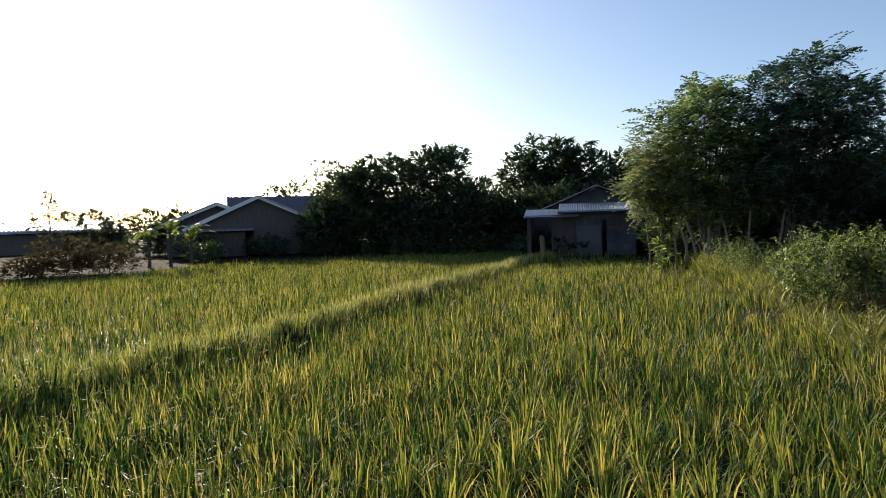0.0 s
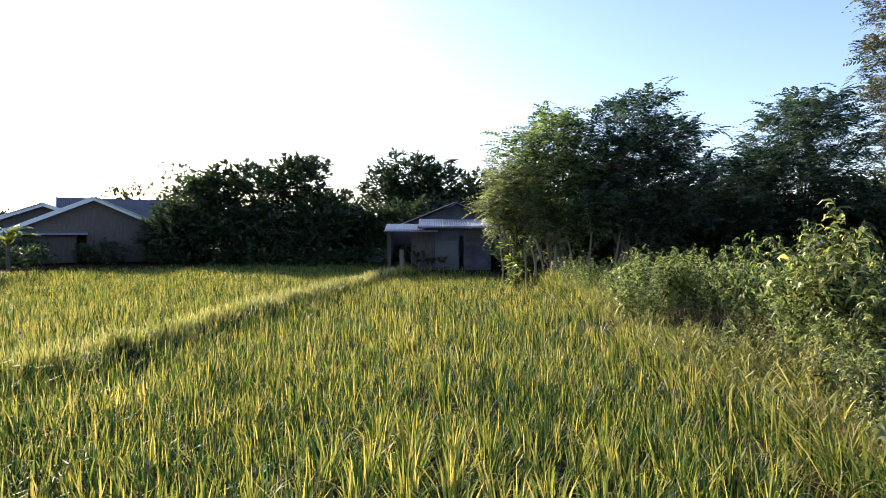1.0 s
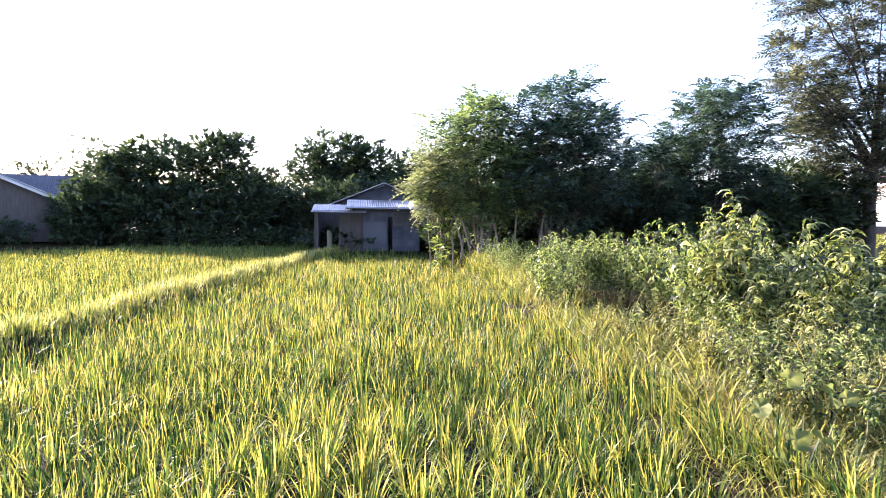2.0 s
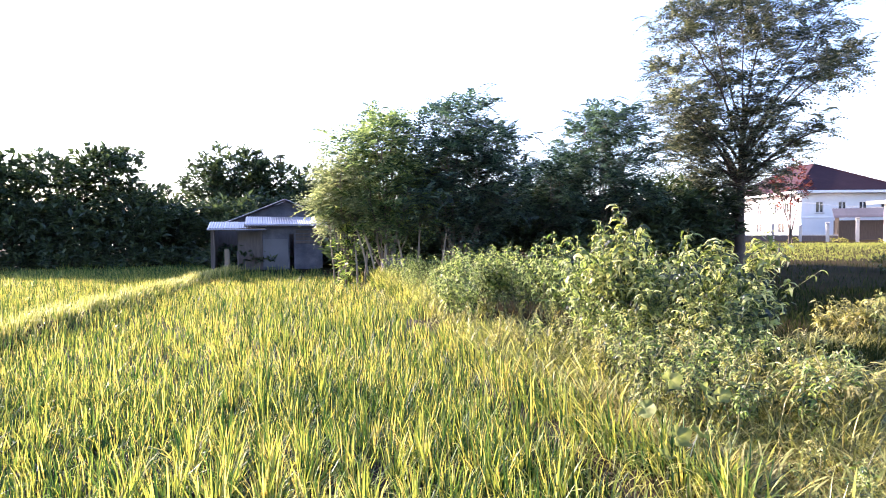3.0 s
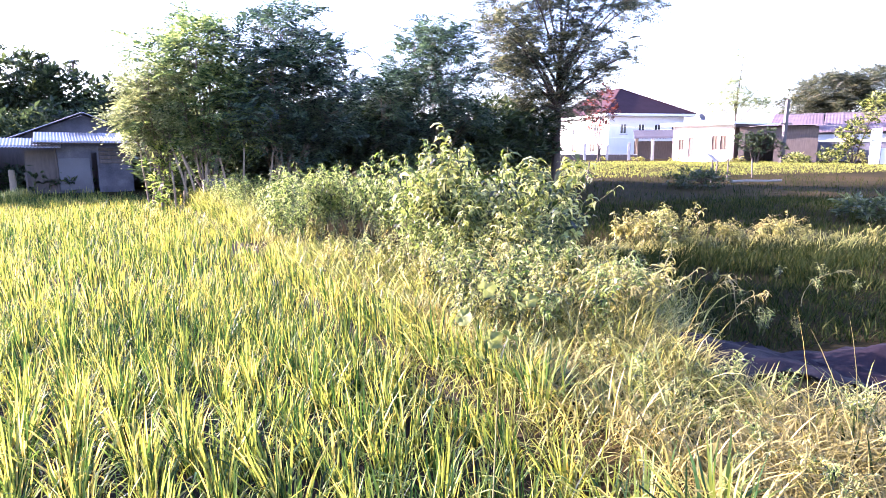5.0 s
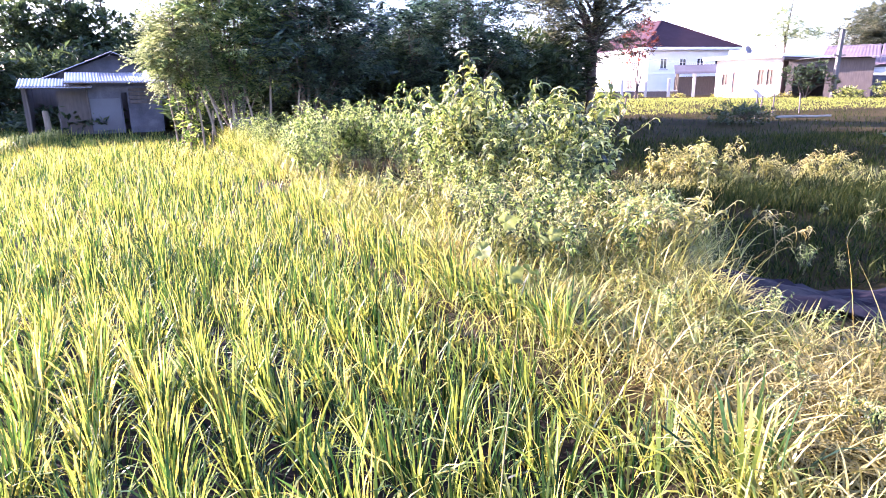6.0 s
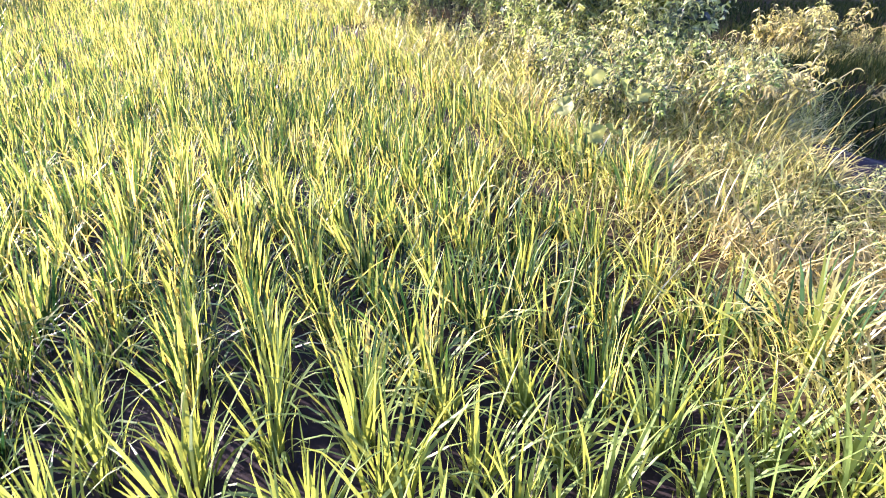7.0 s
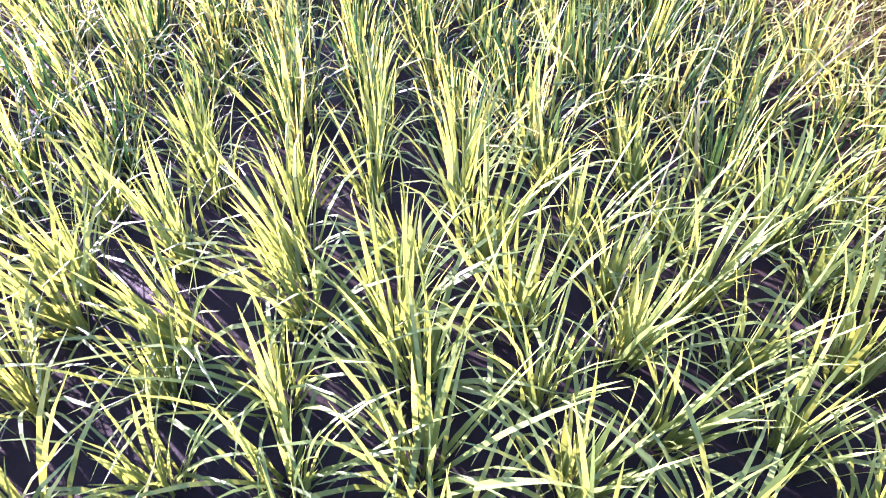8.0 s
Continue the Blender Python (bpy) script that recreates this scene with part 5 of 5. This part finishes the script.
def gable_house(name, x, y, z, turn, width, depth, eave, ridge, wall_mat, roof_mat, label, over=0.35, verge=None, openings=()):
    """A plain house whose gable faces its -y side."""
    top = empty(name, x, y, z, turn)
    tagged(top, label, "house")
    part("front_wall", wall_bm(width, eave, 0.15, openings), wall_mat, top)
    part("back_wall", wall_bm(width, eave, 0.15), wall_mat, top).matrix_local = pose(0, depth - 0.15, 0)
    for px_ in (0.15, width):
        part("side_wall", wall_bm(depth - 0.3, eave, 0.15), wall_mat, top).matrix_local = pose(px_, 0.15, 0, 0, 0, 90)
    for yy in (0.0, depth - 0.15):
        bm = bmesh.new()
        a = [bm.verts.new(p) for p in ((0, 0, eave), (width, 0, eave), (width / 2, 0, ridge - 0.06))]
        b = [bm.verts.new((v.co.x, 0.15, v.co.z)) for v in a]
        bm.faces.new(a)
        bm.faces.new(b[::-1])
        for i in range(3):
            bm.faces.new((a[i], b[i], b[(i + 1) % 3], a[(i + 1) % 3]))
        part("gable", bm, wall_mat, top).matrix_local = pose(0, yy, 0)
    rise = ridge - eave
    half = width / 2
    sheets(top, depth + 2 * over, half + over, rise * (half + over) / half, pose(-over, depth + over, eave - rise * over / half + 0.03, 0, 0, -90), roof_mat)
    sheets(top, depth + 2 * over, half + over, rise * (half + over) / half, pose(width + over, -over, eave - rise * over / half + 0.03, 0, 0, 90), roof_mat)
    if verge:
        ang = math.degrees(math.atan2(rise, half))
        ln = math.hypot(half + over, rise * (half + over) / half)
        for sgn in (0, 1):
            bm = box(bmesh.new(), 0, ln, -0.03, 0.0, -0.12, 0.06)
            ob = part("verge_board", bm, verge, top)
            ob.matrix_local = pose(-over if not sgn else width + over, -over - 0.01, eave - rise * over / half, 0, 0, 0) @ (Matrix.Rotation(radians(-ang), 4, "Y") if not sgn else Matrix.Rotation(math.pi, 4, "Z") @ Matrix.Rotation(radians(-ang), 4, "Y"))
    return top


shed()
def lean_to(name, x, y, z, turn, length, depth, low, high, wall_mat, roof_mat, label, openings=(), band=None):
    """A long low building with a single slope rising to the back."""
    top = empty(name, x, y, z, turn)
    tagged(top, label, "building")
    part("front_wall", wall_bm(length, low, 0.15, openings), wall_mat, top)
    part("back_wall", wall_bm(length, high, 0.15), wall_mat, top).matrix_local = pose(0, depth, 0)
    for px_ in (0.15, length):
        part("side_wall", wall_bm(depth - 0.15, low, 0.15), wall_mat, top).matrix_local = pose(px_, 0.15, 0, 0, 0, 90)
    if band:
        bm = box(bmesh.new(), 0.1, length - 0.1, -0.06, -0.004, low - 0.75, low - 0.12, 0.01)
        part("fascia", bm, band, top)
    sheets(top, length + 0.8, depth + 1.0, high - low, pose(-0.4, -0.5, low + 0.06), roof_mat, wave=0.25, depth=0.009, wide=1.4)
    return top


gable_house("house", -10.9, 23.7, 0.2, 21, 4.6, 5.0, 1.75, 2.68, GREY_WALL, TIN, "grey gabled hut roofed with iron behind the shed")
gable_house("house", -26.9, 18.2, 0.25, 51, 6.4, 4.0, 1.5, 2.95, DARK_WALL, GREY_TIN, "low dark house with a pale verge across the paddy", verge=WHITE_WALL, openings=[(2.0, 2.9, 0, 1.4)])
gable_house("house", -31.2, 24.2, 0.25, -39, 4.6, 6.6, 1.6, 3.15, DARK_WALL, GREY_TIN, "low dark house with a grey iron roof across the paddy", verge=WHITE_WALL)
lean_to("lean_to_shed", -26.6, 18.1, 0.25, 51, 2.4, 2.0, 1.2, 1.75, DARK_WALL, TIN, "low lean-to with a pale iron roof beside the dark house")
gable_house("house", -29.0, 18.2, 0.25, 51, 5.0, 5.0, 1.7, 2.7, DARK_WALL, TIN, "second low house behind the gabled one", verge=WHITE_WALL)
lean_to("building", -53.2, 14.0, 0.2, 72, 14, 7, 1.5, 2.5, DARK_WALL, TIN, "long low building with a pale sheet roof")
lean_to("long_building", 37.2, 47.6, 0.5, -42, 16, 8, 2.35, 4.3, GREY_WALL, RUST_TIN, "long building under a rusty red iron roof", band=WHITE_WALL)
lean_to("building", 30.9, 43.0, 0.5, -38, 5.2, 4.5, 2.7, 2.95, DARK_WALL, RUST_TIN, "dark block outbuilding with a flat iron roof", openings=[(0.4, 2.4, 0, 2.2)])


def two_storey():
    top = empty("house", 29.8, 63.6, 0.45, 3)
    tagged(top, "two-storey white house with a maroon hip roof", "house")
    w, d, h = 9.2, 15.0, 4.65
    front = [(1.4, 2.2, 2.75, 3.85), (3.6, 4.4, 2.75, 3.85), (5.6, 6.4, 2.75, 3.85), (7.7, 8.5, 2.75, 3.85)]
    part("front_wall", wall_bm(w, h, 0.2, front), WHITE_WALL, top)
    left = [(2.2, 3.1, 2.75, 3.85), (4.2, 5.1, 2.75, 3.85), (8.0, 8.9, 2.75, 3.85), (3.0, 4.4, 0.7, 1.8), (8.0, 9.2, 0.7, 1.8)]
    lm = pose(0.2, 0.2, 0, 0, 0, 90)
    part("side_wall", wall_bm(d - 0.4, h, 0.2, left), WHITE_WALL, top).matrix_local = lm
    part("side_wall", wall_bm(d - 0.4, h, 0.2), WHITE_WALL, top).matrix_local = pose(w, 0.2, 0, 0, 0, 90)
    part("back_wall", wall_bm(w, h, 0.2), WHITE_WALL, top).matrix_local = pose(0, d - 0.2, 0)
    for a, b, c, e in front:
        window(top, a, c, b - a, e - c)
    for a, b, c, e in left:
        window(top, 0, 0, b - a, e - c, m=pose(0, 0, 0) @ pose(0.0, 0.2 + b, c, 0, 0, -90))
    bm = box(bmesh.new(), -0.06, w + 0.06, -0.06, d + 0.06, 2.2, 2.4, 0.02)
    part("string_course", bm, WHITE_WALL, top)
    o = 0.9
    bm = box(bmesh.new(), -o, w + o, -o, d + o, h, h + 0.28, 0.03)
    part("roof_fascia", bm, WHITE_WALL, top)
    bm = bmesh.new()
    z0, z1 = h + 0.284, 8.0
    e = [bm.verts.new(p) for p in ((-o, -o, z0), (w + o, -o, z0), (w + o, d + o, z0), (-o, d + o, z0))]
    ax = w / 2 - 0.85
    r = [bm.verts.new((ax, w / 2, z1)), bm.verts.new((ax, d - w / 2, z1))]
    for f in ((e[0], e[1], r[0]), (e[1], e[2], r[1], r[0]), (e[2], e[3], r[1]), (e[3], e[0], r[0], r[1]), (e[3], e[2], e[1], e[0])):
        bm.faces.new(f)
    part("roof", bm, MAROON_ROOF, top)
    pts = [((-o, -o, z0), (ax, w / 2, z1)), ((w + o, -o, z0), (ax, w / 2, z1)), ((ax, w / 2, z1), (ax, d - w / 2, z1))]
    for a, b in pts:
        v, q = tube([a, ((a[0] + b[0]) / 2, (a[1] + b[1]) / 2, (a[2] + b[2]) / 2), b], [0.1, 0.1, 0.1], 6)
        put("ridge_cap", v, q, MAROON_ROOF, top)


two_storey()


def white_building():
    top = empty("building", 28.5, 48.3, 0.42, -64.5)
    tagged(top, "low white building with a flat roof slab and brown doors", "building")
    holes = [(0.55, 1.05, 1.05, 1.95), (1.45, 1.95, 0, 2.1), (3.5, 4.0, 1.05, 2.2), (4.2, 4.75, 1.05, 2.2)]
    part("front_wall", wall_bm(5.3, 3.05, 0.18, holes), WHITE_WALL, top)
    part("side_wall", wall_bm(5.8, 3.05, 0.18), DARK_WALL, top).matrix_local = pose(5.3, 0.18, 0, 0, 0, 90)
    part("side_wall", wall_bm(5.8, 3.05, 0.18), WHITE_WALL, top).matrix_local = pose(0.18, 0.18, 0, 0, 0, 90)
    part("back_wall", wall_bm(5.3, 3.05, 0.18), WHITE_WALL, top).matrix_local = pose(0, 5.9, 0)
    for a, b, c, e in (holes[0], holes[2], holes[3]):
        window(top, a, c, b - a, e - c, frame_mat=DOOR_BROWN)
    door = part("door", box(bmesh.new(), 1.47, 1.93, 0.06, 0.11, 0.02, 2.08, 0.006), DOOR_BROWN, top)
    part("door_handle", box(bmesh.new(), 1.86, 1.9, 0.02, 0.06, 1.0, 1.06, 0.005), TIN, door)
    part("roof_slab", box(bmesh.new(), -0.9, 5.6, -0.6, 6.3, 3.054, 3.24, 0.02), WHITE_WALL, top)
    part("fascia", box(bmesh.new(), -0.9, 5.6, -0.66, -0.604, 2.98, 3.2, 0.01), CONCRETE, top)


white_building()


def satellite_dish(x, y, z, turn):
    top = empty("satellite_dish", x, y, z, turn)
    tagged(top, "grey dish aerial on a short mast on the flat roof", "dish")
    v, q = tube([(0, 0, 0), (0, 0, 0.2), (0, 0, 0.42)], [0.03, 0.03, 0.03], 7)
    put("mast", v, q, POLE_GREY, top, smooth=True)
    n, rings = 18, 4
    v = [(0.0, 0.0, 0.0)] + [(0.32 * r / rings * math.cos(2 * math.pi * i / n), 0.32 * r / rings * math.sin(2 * math.pi * i / n), 0.11 * (r / rings) ** 2) for r in range(1, rings + 1) for i in range(n)]
    f3 = np.array([(0, 1 + i, 1 + (i + 1) % n) for i in range(n)])
    f4 = np.array([(1 + (r - 1) * n + i, 1 + r * n + i, 1 + r * n + (i + 1) % n, 1 + (r - 1) * n + (i + 1) % n) for r in range(1, rings) for i in range(n)])
    reflector = put("reflector", v, [f3, f4], GREY_TIN, top, smooth=True)
    reflector.matrix_local = pose(0, 0, 0.46, 65, 0, 75)
    v, q = tube([(0, 0, 0.02), (0, -0.05, 0.2), (0, 0, 0.36)], [0.012, 0.012, 0.03], 6)
    put("feed_arm", v, q, POLE_GREY, reflector, smooth=True)


satellite_dish(30.3, 47.2, 3.66, -64.5)


def carport():
    top = empty("carport", 28.6, 55.2, 0.45, -25)
    tagged(top, "dark carport with a sloping sheet roof beside the house", "carport")
    sheets(top, 4.6, 4.0, 0.9, pose(0, 0, 2.1), DARK_TIN, wave=0.25, depth=0.005)
    for x in (0.2, 4.3):
        part("post", box(bmesh.new(), x, x + 0.15, 0.2, 0.35, 0, 2.1, 0.01), WOOD, top)
        part("post", box(bmesh.new(), x, x + 0.15, 3.6, 3.75, 0, 2.9, 0.01), WOOD, top)
    part("back_wall", wall_bm(4.4, 1.9, 0.12), DARK_WALL, top).matrix_local = pose(0.1, 3.85, 0)


carport()


def yard_wall(x, y, turn, length, h, mat, label):
    top = empty("yard_wall", x, y, 0.4, turn)
    tagged(top, label, "wall")
    part("panel", box(bmesh.new(), 0, length, 0, 0.15, 0, h, 0.02), mat, top)
    part("coping", box(bmesh.new(), -0.03, length + 0.03, -0.04, 0.19, h + 0.003, h + 0.09, 0.015), CONCRETE, top)


yard_wall(17.5, 57.5, -22, 11.2, 0.62, DARK_WALL, "low dark yard wall before the white house")
for x, y, h in [(28.05, 50.8, 1.95), (26.3, 51.75, 1.6), (22.8, 53.4, 1.55), (24.6, 52.6, 1.4)]:
    top = empty("gate_post", x, y, 0.42, -25)
    tagged(top, "plain concrete gate post with a cap", "post", "posts before the house")
    part("shaft", box(bmesh.new(), -0.12, 0.12, -0.12, 0.12, 0, h, 0.02), CONCRETE, top)
    part("cap", box(bmesh.new(), -0.15, 0.15, -0.15, 0.15, h + 0.003, h + 0.1, 0.03), CONCRETE, top)
top = empty("gate_pier", 35.4, 35.3, 0.4, -45)
tagged(top, "pale pink masonry pier with a white gate wall", "gate")
part("pier", box(bmesh.new(), -0.3, 0.3, -0.3, 0.3, 0, 2.5, 0.03), WHITE_WALL, top)
part("wall", box(bmesh.new(), 0.33, 4.5, -0.1, 0.1, 0, 1.2, 0.02), WHITE_WALL, top)
for i in range(9):
    part("bar", box(bmesh.new(), 0.6 + i * 0.42, 0.66 + i * 0.42, -0.03, 0.03, 1.204, 2.1), DOOR_BROWN, top)

pole = empty("utility_pole", 31.4, 38.9, 0.5)
tagged(pole, "square tapered concrete utility pole, leaning slightly", "pole")
bm = bmesh.new()
lo = [bm.verts.new((sx_ * 0.13, sy_ * 0.13, -0.3)) for sx_, sy_ in ((-1, -1), (1, -1), (1, 1), (-1, 1))]
hi = [bm.verts.new((0.12 + sx_ * 0.095, sy_ * 0.095, 4.45)) for sx_, sy_ in ((-1, -1), (1, -1), (1, 1), (-1, 1))]
bm.faces.new(hi)
for i in range(4):
    bm.faces.new((lo[i], lo[(i + 1) % 4], hi[(i + 1) % 4], hi[i]))
part("shaft", bm, POLE_GREY, pole)
part("crossarm", box(bmesh.new(), -0.32, 0.56, -0.05, 0.05, 2.75, 2.87, 0.01), WOOD, pole)


def cable(a, b, sag, r=0.012):
    v, q = tube(wander(a, b, 14, (0, 0, -sag), 0.0), np.full(14, r), 4)
    tagged(put("cable", v, q, WIRE, smooth=True), "thin overhead cable strung from the utility pole", "cable", "cables at the pole")


cable((31.3, 38.9, 3.3), (29.9, 63.5, 4.2), 0.5)
cable((31.5, 38.8, 3.3), (43.5, 27.5, 3.2), 0.35)
cable((31.4, 38.9, 4.6), (28.5, 48.3, 3.5), 0.2)

# pale rubble heap at the white building's foot
hv = [(0.0, 0.0, 0.85)]
n = 16
for r in range(1, 6):
    for i in range(n):
        a = i * 2 * math.pi / n
        k = r / 5
        hv.append((1.5 * k * math.cos(a) * rng.uniform(0.9, 1.1), 0.8 * k * math.sin(a) * rng.uniform(0.9, 1.1), 0.85 * (1 - k ** 1.6) * rng.uniform(0.85, 1.1) - 0.03 * (r == 5)))
f3 = np.array([(0, 1 + i, 1 + (i + 1) % n) for i in range(n)])
f4 = np.array([(1 + (r - 1) * n + i, 1 + r * n + i, 1 + r * n + (i + 1) % n, 1 + (r - 1) * n + (i + 1) % n) for r in range(1, 5) for i in range(n)])
heap = put("spoil_mound", hv, [f3, f4], CONCRETE, smooth=True)
heap.matrix_world = pose(28.9, 44.6, 0.55, 0, 0, -64)
tagged(heap, "pale heap of rubble before the white building", "heap")


def stakes(rows, label, group, mat=WOOD):
    for x, y, h, r, lx_, ly_ in rows:
        z = float(land(x, y))
        v, q = tube([(0, 0, -0.15), (lx_ * 0.5 + 0.01, ly_ * 0.5, h * 0.5), (lx_, ly_, h)], [r, r * 0.95, r * 0.8], 7)
        ob = put("stake", v, q, mat, smooth=True)
        ob.matrix_world = pose(x, y, z)
        tagged(ob, label, "stake", group)


stakes([(-3.75, 16.05, 1.1, 0.03, -0.05, 0), (-3.6, 16.1, 1.0, 0.035, 0.1, 0), (-3.4, 16.0, 1.3, 0.03, -0.35, 0), (-3.2, 15.95, 1.25, 0.028, -0.4, 0), (-3.05, 16.1, 0.8, 0.04, 0.05, 0), (-2.5, 16.2, 1.2, 0.03, -0.25, 0), (-2.2, 16.3, 1.4, 0.03, 0.1, 0), (-1.6, 16.4, 1.3, 0.03, 0.2, 0)],
       "pale bamboo stake leaning at the foot of the trees", "stakes under the trees")
stakes([(11.0, 25.4, 0.75, 0.04, 0.1, 0), (14.6, 21.8, 0.9, 0.03, 0.0, 0), (15.3, 22.6, 0.8, 0.03, 0.05, 0), (18.0, 24.0, 0.8, 0.03, -0.05, 0), (16.1, 23.0, 0.85, 0.03, 0.02, 0)],
       "thin wooden fence stake in the pasture", "stakes in the pasture", DARK_WALL)
log_z = float(land(14.8, 19.5))
v, q = tube([(-0.9, 0.14, 0.03), (-0.3, 0.05, 0.05), (0.4, -0.06, 0.045), (0.9, -0.15, 0.06)], [0.05, 0.048, 0.044, 0.04], 8)
bamboo = put("bamboo_pole", v, q, PALE_WOOD, smooth=True)
bamboo.matrix_world = pose(14.8, 19.5, log_z + 0.14)
tagged(bamboo, "pale bamboo pole lying in the shaded pasture grass", "pole")
block = empty("concrete_trough", -2.75, 16.6, float(land(-2.75, 16.6)), 15)
tagged(block, "grey concrete block under the trees", "trough")
part("body", box(bmesh.new(), -0.45, 0.45, -0.3, 0.3, -0.05, 0.42, 0.03), GREY_WALL, block)
